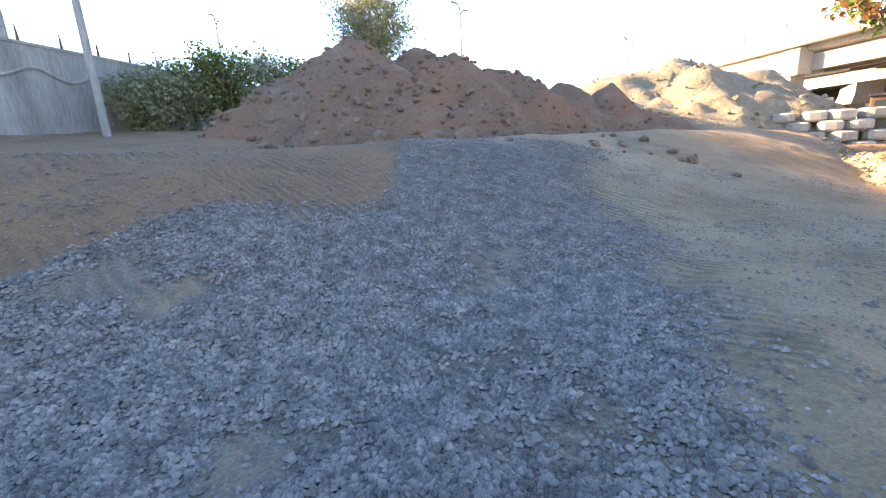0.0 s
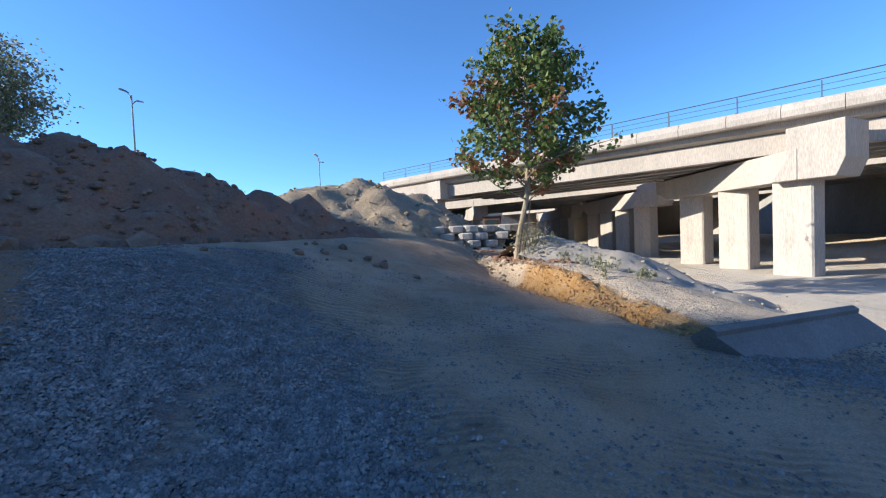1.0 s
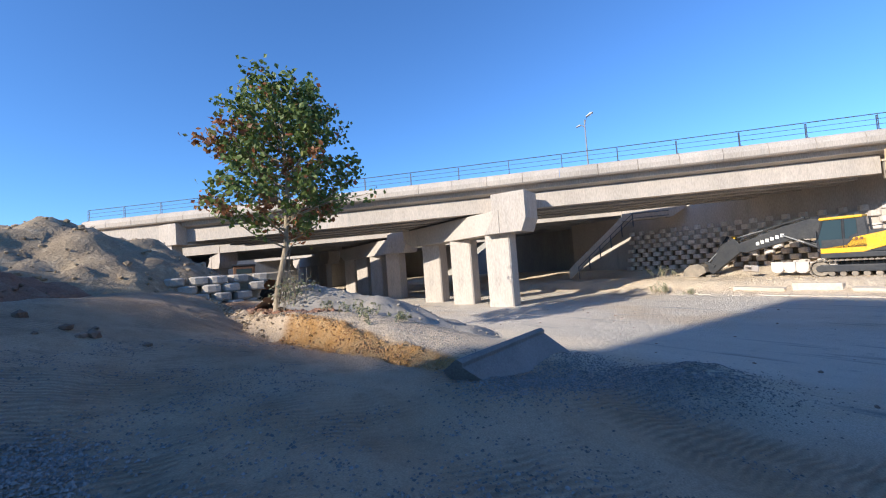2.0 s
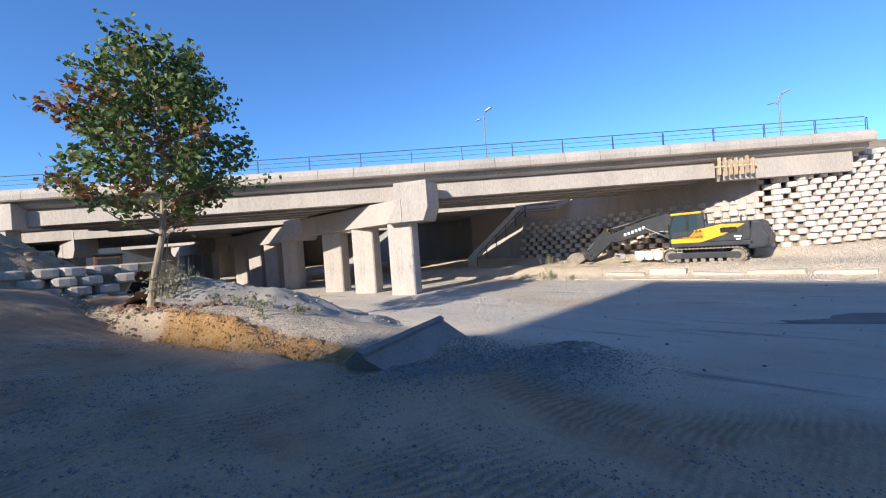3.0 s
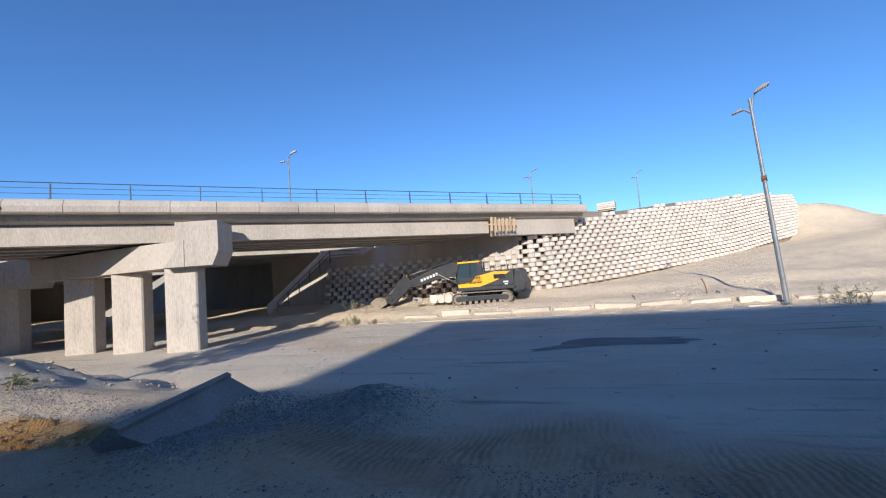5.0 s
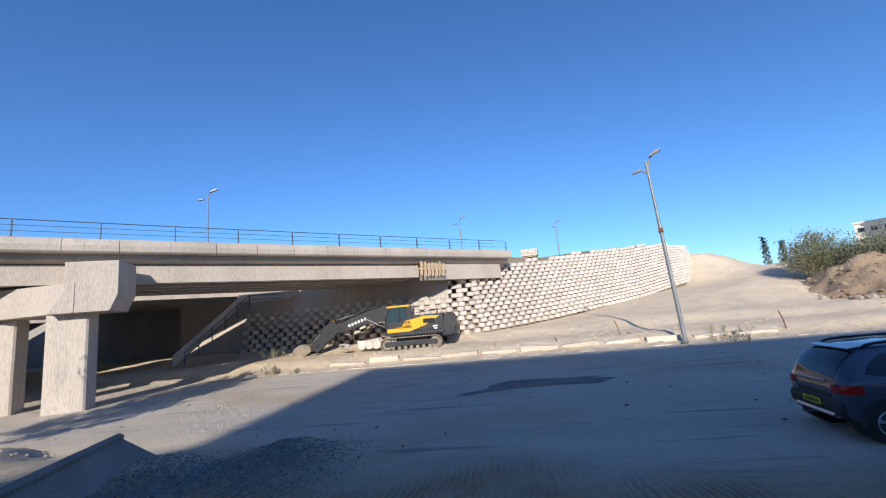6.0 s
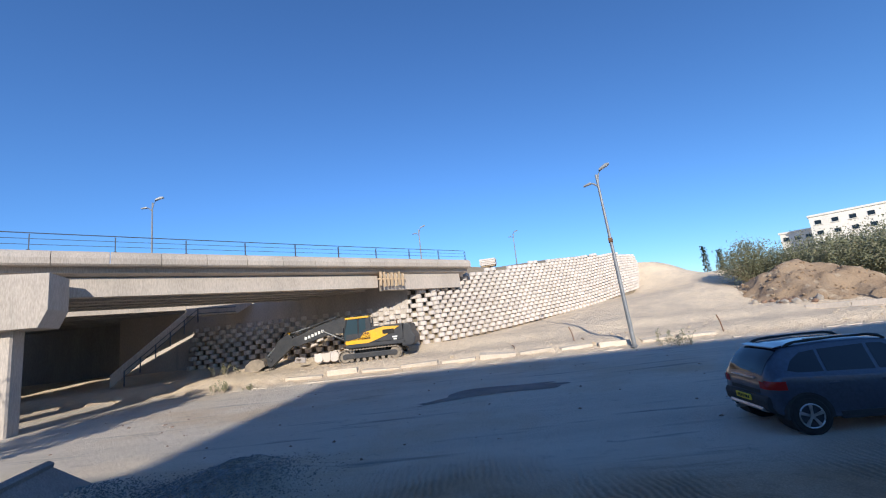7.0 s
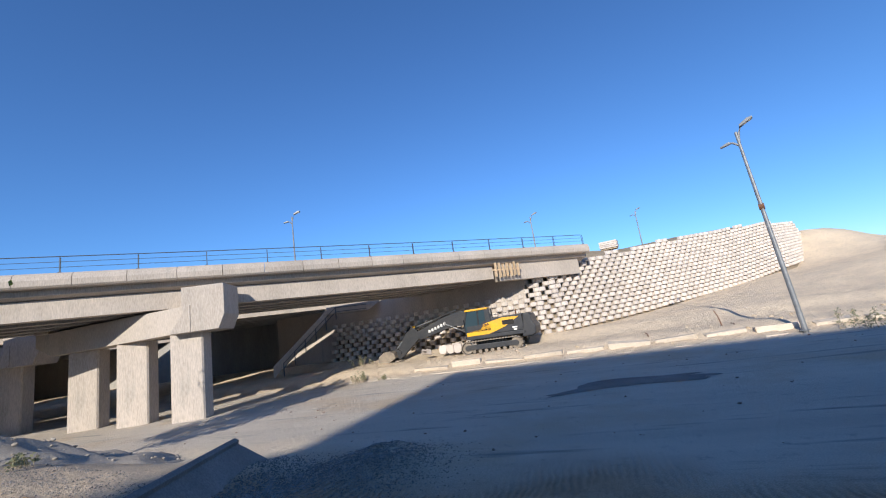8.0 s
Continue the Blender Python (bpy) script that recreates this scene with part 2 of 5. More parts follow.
def leaf_material(name, base, dark, other, share):
    """Leaves: each clump of the mesh takes its own tone."""
    m = bpy.data.materials.new(name)
    m.use_nodes = True
    N, L = m.node_tree.nodes, m.node_tree.links
    b = N["Principled BSDF"]
    b.inputs["Roughness"].default_value = 0.55
    g = N.new("ShaderNodeNewGeometry")
    r = N.new("ShaderNodeValToRGB")
    e = r.color_ramp.elements
    e[0].position, e[0].color = 0.0, (*dark, 1)
    e[1].position, e[1].color = 1 - share, (*base, 1)
    x = e.new(min(0.99, 1 - share + 0.04))
    x.color = (*other, 1)
    L.new(g.outputs["Random Per Island"], r.inputs[0])
    L.new(r.outputs[0], b.inputs["Base Color"])
    tr = N.new("ShaderNodeBsdfTranslucent")
    L.new(r.outputs[0], tr.inputs[0])
    mx = N.new("ShaderNodeMixShader")
    mx.inputs[0].default_value = 0.3
    L.new(b.outputs[0], mx.inputs[1])
    L.new(tr.outputs[0], mx.inputs[2])
    L.new(mx.outputs[0], N["Material Output"].inputs[0])
    return m


MAT["leaf"] = leaf_material("poplar_leaves", (0.17, 0.22, 0.055), (0.075, 0.125, 0.035), (0.34, 0.12, 0.055), 0.09)
MAT["redleaf"] = leaf_material("turning_leaves", (0.33, 0.13, 0.06), (0.2, 0.1, 0.045), (0.2, 0.2, 0.06), 0.25)
MAT["olive"] = leaf_material("dusty_olive_leaves", (0.29, 0.29, 0.175), (0.17, 0.18, 0.1), (0.36, 0.32, 0.2), 0.1)
MAT["conifer"] = leaf_material("dark_conifer_leaves", (0.03, 0.05, 0.025), (0.015, 0.03, 0.015), (0.04, 0.06, 0.03), 0.1)


# ---------------------------------------------------------------- mesh helpers
def part(name, bm, mat, parent=None, label="", m=None, smooth=False):
    me = bpy.data.meshes.new(name)
    bm.normal_update()
    bm.to_mesh(me)
    bm.free()
    me.materials.append(MAT[mat])
    if smooth:
        me.shade_smooth()
    ob = new(name, me)
    if parent is not None:
        ob.parent = parent
    if m is not None:
        ob.matrix_basis = m
    if label:
        tagged(ob, label)
    return ob


def share(ob, parent, m, name=None):
    """Another object on the same mesh."""
    o = new(name or ob.name.split(".")[0], ob.data)
    o.parent = parent
    o.matrix_basis = m
    return o


def thing(name, label, category, m=None, group="", kind=""):
    ob = new(name)
    if m is not None:
        ob.matrix_basis = m
    return tagged(ob, label, category, group, kind)


def box(bm, x0, y0, z0, x1, y1, z1, bevel=0.0):
    vs = [bm.verts.new(p) for p in ((x0, y0, z0), (x1, y0, z0), (x1, y1, z0), (x0, y1, z0), (x0, y0, z1), (x1, y0, z1), (x1, y1, z1), (x0, y1, z1))]
    fs = [bm.faces.new([vs[i] for i in q]) for q in ((3, 2, 1, 0), (4, 5, 6, 7), (0, 1, 5, 4), (1, 2, 6, 5), (2, 3, 7, 6), (3, 0, 4, 7))]
    if bevel:
        es = {e for f in fs for e in f.edges}
        bmesh.ops.bevel(bm, geom=list(es), offset=bevel, segments=2, affect="EDGES", profile=0.6)
    return bm


def boxes(*dims, bevel=0.0):
    bm = bmesh.new()
    for d in dims:
        box(bm, *d, bevel=bevel)
    return bm


def prism(profile, y0, y1, axis="y", bevel=0.0):
    """A profile of (a, z) points drawn out along an axis."""
    bm = bmesh.new()
    at = (lambda a, z, t: (a, t, z)) if axis == "y" else (lambda a, z, t: (t, a, z)) if axis == "x" else (lambda a, z, t: (a, z, t))
    r0 = [bm.verts.new(at(a, z, y0)) for a, z in profile]
    r1 = [bm.verts.new(at(a, z, y1)) for a, z in profile]
    n = len(profile)
    bm.faces.new(r0)
    bm.faces.new(r1[::-1])
    for i in range(n):
        bm.faces.new((r0[i], r1[i], r1[(i + 1) % n], r0[(i + 1) % n]))
    bmesh.ops.recalc_face_normals(bm, faces=bm.faces[:])
    if bevel:
        bmesh.ops.bevel(bm, geom=bm.edges[:], offset=bevel, segments=2, affect="EDGES", profile=0.6)
    return bm


def tube(points, radii, sides=8, bm=None, cap=True):
    bm = bm or bmesh.new()
    pts = [Vector(p) for p in points]
    if not isinstance(radii, (list, tuple)):
        radii = [radii] * len(pts)
    rings = []
    for i, p in enumerate(pts):
        d = (pts[min(i + 1, len(pts) - 1)] - pts[max(i - 1, 0)]).normalized()
        side = d.cross(Vector((0, 0, 1)) if abs(d.z) < 0.9 else Vector((1, 0, 0))).normalized()
        up = side.cross(d)
        rings.append([bm.verts.new(p + (side * math.cos(a) + up * math.sin(a)) * radii[i]) for a in [2 * math.pi * k / sides for k in range(sides)]])
    for a, c in zip(rings, rings[1:]):
        for k in range(sides):
            bm.faces.new((a[k], a[(k + 1) % sides], c[(k + 1) % sides], c[k]))
    if cap:
        bm.faces.new(rings[0][::-1])
        bm.faces.new(rings[-1])
    return bm


def fbm(x, y, z=0.0, sc=1.0, octaves=4):
    return noise.fractal(Vector((x * sc, y * sc, z * sc)), 1.0, 2.0, octaves)


def lump(bm, centre, size, rng, flat=0.7, sub=2):
    """An uneven stone."""
    r = bmesh.ops.create_icosphere(bm, subdivisions=sub, radius=1.0)
    off = Vector((rng.random() * 50, rng.random() * 50, rng.random() * 50))
    sx, sy, sz = size * rng.uniform(0.8, 1.25), size * rng.uniform(0.7, 1.1), size * flat * rng.uniform(0.8, 1.15)
    turn = Matrix.Rotation(rng.random() * 6.28, 3, "Z")
    for v in r["verts"]:
        k = 1 + 0.45 * noise.noise(v.co * 1.1 + off) + 0.15 * noise.noise(v.co * 3 + off)
        v.co = Vector(centre) + turn @ Vector((v.co.x * sx * k, v.co.y * sy * k, v.co.z * sz * k))
    return bm


def step(v, a, b):
    t = min(1.0, max(0.0, (v - a) / (b - a)))
    return t * t * (3 - 2 * t)


# ---------------------------------------------------------------- the lie of the land
RX, RY = 0.645, 0.764          # the road runs along (RX, RY); its far side lies towards (RY, -RX)


def along(x, y):
    return x * RX + y * RY


def across(x, y):
    return x * RY - y * RX


def at_road(s, o, z=0.0):
    return Vector((s * RX + o * RY, s * RY - o * RX, z))


ROAD_TURN = math.degrees(math.atan2(RY, RX))
KERB = 23.8


def front_x(y):
    """The bridge's near edge."""
    return 24.75 - 0.09 * y - 0.0008 * y * y


def berm_edge(s):
    """How far across the road's line the cut face of the berm stands."""
    return 3.95 - 0.29 * (s - 6.3) + 0.0065 * (s - 6.3) ** 2


def height(x, y):
    o, s = across(x, y), along(x, y)
    q = -0.55 * x + 0.835 * y
    plat = 1.0 + 1.42 * step(q, 1.5, 7.5) + 0.12 * fbm(x, y, 3, 0.25)
    plat += 0.09 * max(0.0, min(q, 40) - 9)
    keep = step(s, 2, 5)
    w = step(o, 1.2 + 2.1 * keep, 6.6 + 0.9 * keep - 2.8 * step(s, 6.4, 7.6))
    z = plat * (1 - w)
    # berm along the site's edge, cut off steeply towards the site
    plat_fall = 0.27 * step(o, 0.3, 3.2)
    z -= plat_fall * (1 - w)
    if 5.6 < s < 36:
        amount = step(s, 5.6, 7.2)
        top = 0.74 + 0.72 * step(s, 6.0, 12.0) - 0.06 * step(s, 13, 15) + 0.35 * step(s, 19, 24)
        edge = berm_edge(s) + 0.2 * fbm(s, 0, 9, 0.9)
        rise = step(o, edge, edge + 0.3)
        fall = 1 - step(o, edge + 1.0, edge + 5.5 + 0.12 * s)
        if o > edge:
            zb = max(z * (1 - rise), top * rise * fall) if o > edge + 0.3 else z + (top * fall - z) * rise
            z += (zb - z) * amount
        if edge - 0.1 < o < edge + 0.7:
            z += (0.12 * fbm(x, y, 1, 1.8) + 0.13 * fbm(x, y, 5, 5.0)) * step(s, 6, 7.5)
            z -= 0.1 * abs(fbm(s * 2.6, o * 0.7, 7, 1.0)) * rise * step(s, 6, 7.5)
    # heap of grey chippings at the foot of the ramp
    d = math.hypot(x - 8.7, y + 1.7)
    z += 0.40 * math.exp(-(d / 1.25) ** 2) * (1 + 0.3 * fbm(x, y, 5, 1.5))
    # verge and bank on the far side
    if o > KERB + 0.35:
        z = max(z, 0.16 + 0.42 * step(o, KERB + 0.4, KERB + 1.9) + 0.5 * step(o, KERB + 6, KERB + 8.5)
                + 0.10 * fbm(x, y, 2, 0.5) * step(o, KERB + 0.4, KERB + 2))
        z += (2.6 * math.exp(-((x - 24) / 10.5) ** 4) + 6.5 * step(x, 26, 38)) * math.exp(-((y + 73) / 9.0) ** 2) * (1 + 0.1 * fbm(x, y, 4, 0.3))
        z += 1.5 * math.exp(-(((x - 16.0) / 5.0) ** 2 + ((y + 46) / 5.0) ** 2))
        z += 2.3 * step(-y, 21, 58) * step(x, 10, 25)
    # ground north of the site
    z += 0.04 * fbm(x, y, 0, 1.3) * (1 - step(o, 5, 8))
    # gentle swell far off
    r = math.hypot(x, y)
    if r > 90:
        z += 2.0 * step(r, 90, 300) + 1.5 * fbm(x, y, 0, 0.01) * step(r, 90, 300)
    return z


def axis(fine0, fine1, stepf, mid0, mid1, stepm, far):
    a = list(np.arange(fine0, fine1, stepf))
    left = list(np.arange(mid0, fine0, stepm))
    right = list(np.arange(fine1, mid1 + 0.01, stepm))
    out, v, k = [], mid1, 6.0
    while v < far:
        v += k
        k *= 1.5
        out.append(v)
    back, v, k = [], mid0, 6.0
    while v > -far:
        v -= k
        k *= 1.5
        back.append(v)
    return back[::-1] + left + a + right + out


def clay_field(x, y, n):
    """Where bare clay shows instead of gravel, on the far left of the site."""
    return step(-x + 0.2 * n, 0.2, 0.6) * step(y + 0.25 * n + 0.2 * max(0.0, -x - 0.4) + 1.6 * step(-x, 2.0, 3.2), 4.3, 4.9)


def build_ground():
    xs = axis(-7.0, 19.0, 0.125, -30.0, 64.0, 1.0, 2500)
    ys = axis(-9.0, 18.0, 0.125, -70.0, 60.0, 1.0, 2500)
    nx, ny = len(xs), len(ys)
    verts = [(x, y, height(x, y)) for y in ys for x in xs]
    faces = [(j * nx + i, j * nx + i + 1, (j + 1) * nx + i + 1, (j + 1) * nx + i) for j in range(ny - 1) for i in range(nx - 1)]
    me = bpy.data.meshes.new("ground")
    me.from_pydata(verts, [], faces)
    val = {k: np.zeros(len(verts), dtype=np.float32) for k in ("road", "gravel", "pale", "orange", "clay")}
    for i, (x, y, z) in enumerate(verts):
        o, s = across(x, y), along(x, y)
        n = 1.2 * fbm(x, y, 2, 0.35)
        val["road"][i] = step(o + n * 0.8, 6.0, 8.5) * (1 - step(o, KERB + 0.3, KERB + 0.5))
        val["gravel"][i] = step(-0.9 * x + 0.2 * y + 1.5 + n, -0.4, 1.6) * (1 - 0.9 * clay_field(x, y, n)) * (1 - step(y + n, 8.0, 10.5)) * 0.9 + 0.6 * math.exp(-(math.hypot(x - 8.7, y + 1.7) / 1.5) ** 2)
        val["clay"][i] = clay_field(x, y, n) * 0.95
        val["pale"][i] = max(step(o, KERB + 0.3, KERB + 0.6), 0.6 * step(s, 6, 7.5) * step(o - berm_edge(s), 0.4, 0.7) * (1 - step(o + n, 9, 12)) * (1 - step(s, 12.4, 13.4) * (1 - step(o - berm_edge(s) + 0.3 * n, 1.6, 2.4))),
                             0.4 * step(s + 0.4 * n, 12.2, 12.8) * (1 - step(s, 30, 34)) * step(o - berm_edge(s), -0.15, 0.05) * (1 - step(o - berm_edge(s), 0.4, 0.65)), step(abs(math.hypot(x, y)), 60, 90))
        e = berm_edge(s)
        val["orange"][i] = step(s, 6.0, 6.8) * (1 - step(s + 0.4 * n, 12.2, 12.8)) * step(o - e, -0.25, -0.02) * (1 - step(o - e + 0.2 * n, 0.5, 0.8))
        val["clay"][i] = max(val["clay"][i], 0.8 * step(s + n, 13, 15) * step(o - e, 0.4, 0.7) * (1 - step(o - e, 1.4, 2.2)))
    for k in val:
        me.attributes.new(k, "FLOAT", "POINT").data.foreach_set("value", val[k])
    me.materials.append(MAT["ground"])
    me.shade_smooth()
    return tagged(new("ground", me), "bare earth building site with grey gravel beside a dusty asphalt road", "ground", kind="structure")


build_ground()


def pile(name, label, mat, peaks, slope, floor_z, cell=0.3, rough=0.3, rocky=1.0, soft=0.5, where=lambda x, y: True):
    """A tipped heap: cones that run into one another, with lumps."""
    x0 = min(p[0] - (p[2] - floor_z) / slope for p in peaks) - 1
    x1 = max(p[0] + (p[2] - floor_z) / slope for p in peaks) + 1
    y0 = min(p[1] - (p[2] - floor_z) / slope for p in peaks) - 1
    y1 = max(p[1] + (p[2] - floor_z) / slope for p in peaks) + 1
    nx, ny = int((x1 - x0) / cell) + 1, int((y1 - y0) / cell) + 1
    verts, keep = [], []
    for j in range(ny):
        for i in range(nx):
            x, y = x0 + i * cell, y0 + j * cell
            wx, wy = x + 0.9 * fbm(x, y, 3, 0.4), y + 0.9 * fbm(x, y, 8, 0.4)
            z = -99.0
            for px, py, pz in peaks:
                d = math.hypot(wx - px, wy - py)
                z = max(z, pz - slope * (math.sqrt(d * d + soft * soft) - soft))
            z += rough * fbm(x, y, 1, 0.7, 5) + 0.45 * rough * rocky * abs(fbm(x, y, 6, 2.3, 3))
            g = height(x, y)
            keep.append(z > g - 0.35 and where(x, y))
            verts.append((x, y, max(z, g - 0.5)))
    faces = []
    for j in range(ny - 1):
        for i in range(nx - 1):
            q = (j * nx + i, j * nx + i + 1, (j + 1) * nx + i + 1, (j + 1) * nx + i)
            if any(keep[k] for k in q):
                faces.append(q)
    used = sorted({k for q in faces for k in q})
    idx = {k: n for n, k in enumerate(used)}
    me = bpy.data.meshes.new(name)
    me.from_pydata([verts[k] for k in used], [], [tuple(idx[k] for k in q) for q in faces])
    me.materials.append(MAT[mat])
    me.shade_smooth()
    return tagged(new(name, me), label, "earth mound")


pile("soil_mound", "tall heap of tipped red-brown soil with stones", "redsoil",
     [(-2.8, 16.0, 6.3), (-3.7, 15.8, 5.75), (-0.1, 16.6, 5.95), (1.2, 17.0, 5.6), (2.8, 17.6, 5.05), (5.0, 18.2, 4.6), (7.5, 18.2, 4.25), (9.0, 18.0, 3.5), (-4.9, 15.4, 4.9)],
     0.74, 2.0, 0.2, 0.28)
pile("earth_mound", "brown rubbly heap of earth behind the far barrier", "browsoil",
     [(11.8, -46.6, 3.7), (9.6, -47.4, 4.5), (8.0, -47.6, 4.1), (6.0, -47.4, 2.9), (4.6, -47.0, 2.0)], 0.6, 0.3, 0.3, 0.35, 1.4)
pile("sand_mound", "low heap of grey sand behind the berm", "greysand",
     [(13.0, 9.2, 2.1), (12.9, 8.0, 1.95), (13.4, 6.7, 1.4), (14.4, 10.0, 1.9), (15.0, 11.5, 1.7)], 0.42, 0.0, 0.2, 0.2, 0.9, where=lambda x, y: across(x, y) > berm_edge(along(x, y)) + 0.9)
pile("tan_mound", "broad heap of pale tan soil against the bridge abutment", "tansoil",
     [(9.0, 25.5, 4.9), (11.0, 25.2, 5.8), (13.4, 24.2, 6.15), (15.0, 23.2, 5.4), (16.6, 21.4, 3.4), (14.6, 19.5, 2.6), (12.2, 24.8, 5.9), (9.8, 25.2, 5.2)], 0.62, 1.5, 0.3, 0.3, 1.0, 1.6)


# ---------------------------------------------------------------- the bridge
def along_bridge(z, off, y):
    """A point at a distance behind the bridge's near edge."""
    return (front_x(y) + off, y, z)


def sweep(profile, y0, y1, n=24, shift=0.0, bend=1.0):
    """A profile of (distance behind the edge, z) drawn along the bridge."""
    bm = bmesh.new()
    rings = [[bm.verts.new((24.75 + bend * (front_x(y) - 24.75) + a + shift, y, z)) for a, z in profile] for y in np.linspace(y0, y1, n)]
    k = len(profile)
    for r, q in zip(rings, rings[1:]):
        for i in range(k):
            bm.faces.new((r[i], q[i], q[(i + 1) % k], r[(i + 1) % k]))
    bm.faces.new(rings[0])
    bm.faces.new(rings[-1][::-1])
    bmesh.ops.recalc_face_normals(bm, faces=bm.faces[:])
    return bm


DECK_L, DECK_R = 33.6, -24.0


def bridge(name, label, shift, width, y_left, y_right, spans, bend=1.0):
    b = thing(name, label, "bridge")
    part("slab", sweep([(0.35, 6.95), (0.35, 6.72), (1.1, 6.5), (width - 1, 6.5), (width, 6.72), (width, 7.2), (0.35, 7.2)], y_left, y_right, 26, shift, bend), "concrete", b)
    # edge beams and inner girders; the inner ones have the underside's shade in their colour
    for a, c in spans:
        part("girder", sweep([(0.75, 5.62), (1.35, 5.62), (1.35, 6.55), (0.75, 6.55)], a, c, 14, shift, bend), "concrete", b)
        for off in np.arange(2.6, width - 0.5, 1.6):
            part("girder", sweep([(off, 5.62), (off + 0.6, 5.62), (off + 0.6, 6.5), (off, 6.5)], a, c, 8, shift, bend), "concrete_shade", b)
    # cast edge pieces with rounded noses
    prof = [(-0.12, 7.0), (-0.2, 7.08), (-0.22, 7.35), (-0.12, 7.6), (0.02, 7.7), (0.34, 7.7), (0.34, 7.0)]
    y = y_left
    pitch = 2.07
    while y > y_right + 0.2:
        y2 = max(y - pitch, y_right)
        part("cornice_panel", sweep(prof, y - 0.012, y2 + 0.012, 2, shift, bend), "concrete", b)
        y = y2
    return b


deck = bridge("road_bridge", "pale concrete road bridge with cast edge panels on skew piers", 0.0, 8.2, DECK_L, DECK_R, [(DECK_L - 6.5, 4.5), (3.6, -15.0)])
bridge("road_bridge", "second concrete bridge deck standing in shade behind the first", 10.6, 19.0, 52.0, -4.0, [(51.0, 15.9), (14.4, -3.9)], 0.6)
bridge("road_bridge", "third concrete bridge deck far behind the others", 32.5, 22.0, 84.0, 2.0, [(83.0, 40.0), (38.5, 6.5)], 0.2)


def railing():
    r = thing("bridge_railing", "thin blue-grey steel railing along the bridge edge", "railing")
    y = DECK_L - 0.3
    post = None
    while y > DECK_R:
        m = pose(*along_bridge(7.7, 0.12, y), 0, 0, 95)
        if post is None:
            post = part("post", boxes((-0.02, -0.06, 0, 0.02, -0.04, 0.74), (-0.02, 0.04, 0, 0.02, 0.06, 0.74), (-0.02, -0.06, 0.7, 0.02, 0.06, 0.74), (-0.07, -0.12, 0, 0.07, 0.12, 0.02)), "rail", r, m=m)
        else:
            share(post, r, m)
        y -= 3.0
    for z, rad in ((8.5, 0.024), (8.24, 0.013), (7.98, 0.013)):
        part("rail", tube([along_bridge(z, 0.12, y) for y in np.linspace(DECK_L - 0.3, DECK_R + 0.4, 30)], rad, 6), "rail", r)


railing()


# ---------------------------------------------------------------- piers
def pier(s_cols, s0, s1, o, top, square=25.0):
    """Columns in a row along the road under a cap beam with a heavy block at its near end."""
    p = thing("bridge_pier", "pale concrete bridge pier of rectangular columns under a heavy cap beam", "pier", Matrix.Translation(at_road(0, o)) @ pose(0, 0, 0, 0, 0, ROAD_TURN), group="bridge piers")
    col = None
    for s in s_cols:
        m = pose(s, 0, 0, 0, 0, square)
        if col is None:
            bm = boxes((-0.78, -0.5, -0.4, 0.78, 0.5, top - 1.32))
            bmesh.ops.bevel(bm, geom=[e for e in bm.edges if abs(e.verts[0].co.z - e.verts[1].co.z) > 1], offset=0.07, segments=1, affect="EDGES")
            col = part("column", bm, "concrete", p, m=m)
        else:
            share(col, p, m)
    part("cap_beam", prism([(s0 + 1.0, top), (s0 + 1.0, top - 1.3), (s1 - 1.4, top - 1.3), (s1, top - 0.7), (s1, top)], -0.6, 0.8, "y", 0.03), "concrete", p)
    part("end_block", prism([(-1.25, top + 0.92), (-1.25, top - 0.6), (-0.95, top - 1.32), (1.35, top - 1.32), (0.75, top - 0.45), (0.75, top + 0.92)], -0.95, 0.95, "y", 0.03), "concrete", p, m=pose(s0 + 1.1, -0.25, 0, 0, 0, square))
    part("end_block", boxes((s1 - 1.2, -0.87, top + 0.004, s1 + 0.02, 0.87, top + 0.7), bevel=0.04), "concrete", p)
    part("weep_hole", boxes((-0.1, -0.508, top - 2.02, 0.03, -0.496, top - 1.88)), "rubber", p, m=pose(s_cols[0], 0, 0, 0, 0, square))
    return p


pier((18.9, 22.7, 26.5), 17.0, 29.8, 16.0, 5.5)
pier((34.4, 38.2, 42.0, 45.8), 32.5, 47.6, 16.6, 5.35)
pier((56.0, 60.0, 64.0, 68.0), 54.0, 71.0, 16.4, 5.35)
pier((50.0, 54.0, 58.0), 48.5, 60.0, 3.5, 5.35)


# ---------------------------------------------------------------- abutments
def left_abutment():
    a = thing("bridge_abutment", "pale concrete abutment and wing wall at the bridge end", "abutment")
    part("wing_wall", sweep([(0.1, 0.5), (0.9, 0.5), (0.9, 6.99), (0.1, 6.99)], DECK_L, 26.6, 8), "concrete", a)
    # this wall runs under the deck, so its colour carries the shade
    part("abutment_wall", boxes((0, -0.5, 0.3, 12.5, 0.5, 5.6)), "concrete_shade", a, m=pose(front_x(27) + 0.92, 27.3, 0, 0, 0, ROAD_TURN))
    part("bearing_block", boxes((0.02, 26.0, 5.4, 0.9, 28.2, 6.9), bevel=0.03), "concrete", a, m=pose(front_x(27), 0, 0))


left_abutment()

# retaining walls of stacked blocks: along the approach, and round under the bridge
WALL_A = [(38.6, -4.3), (33.0, -11.0), (28.6, -16.2), (26.6, -18.6), (26.2, -20.2), (26.9, -28.0), (28.0, -38.0), (28.8, -46.4), (30.0, -57.0), (34.0, -70.0)]


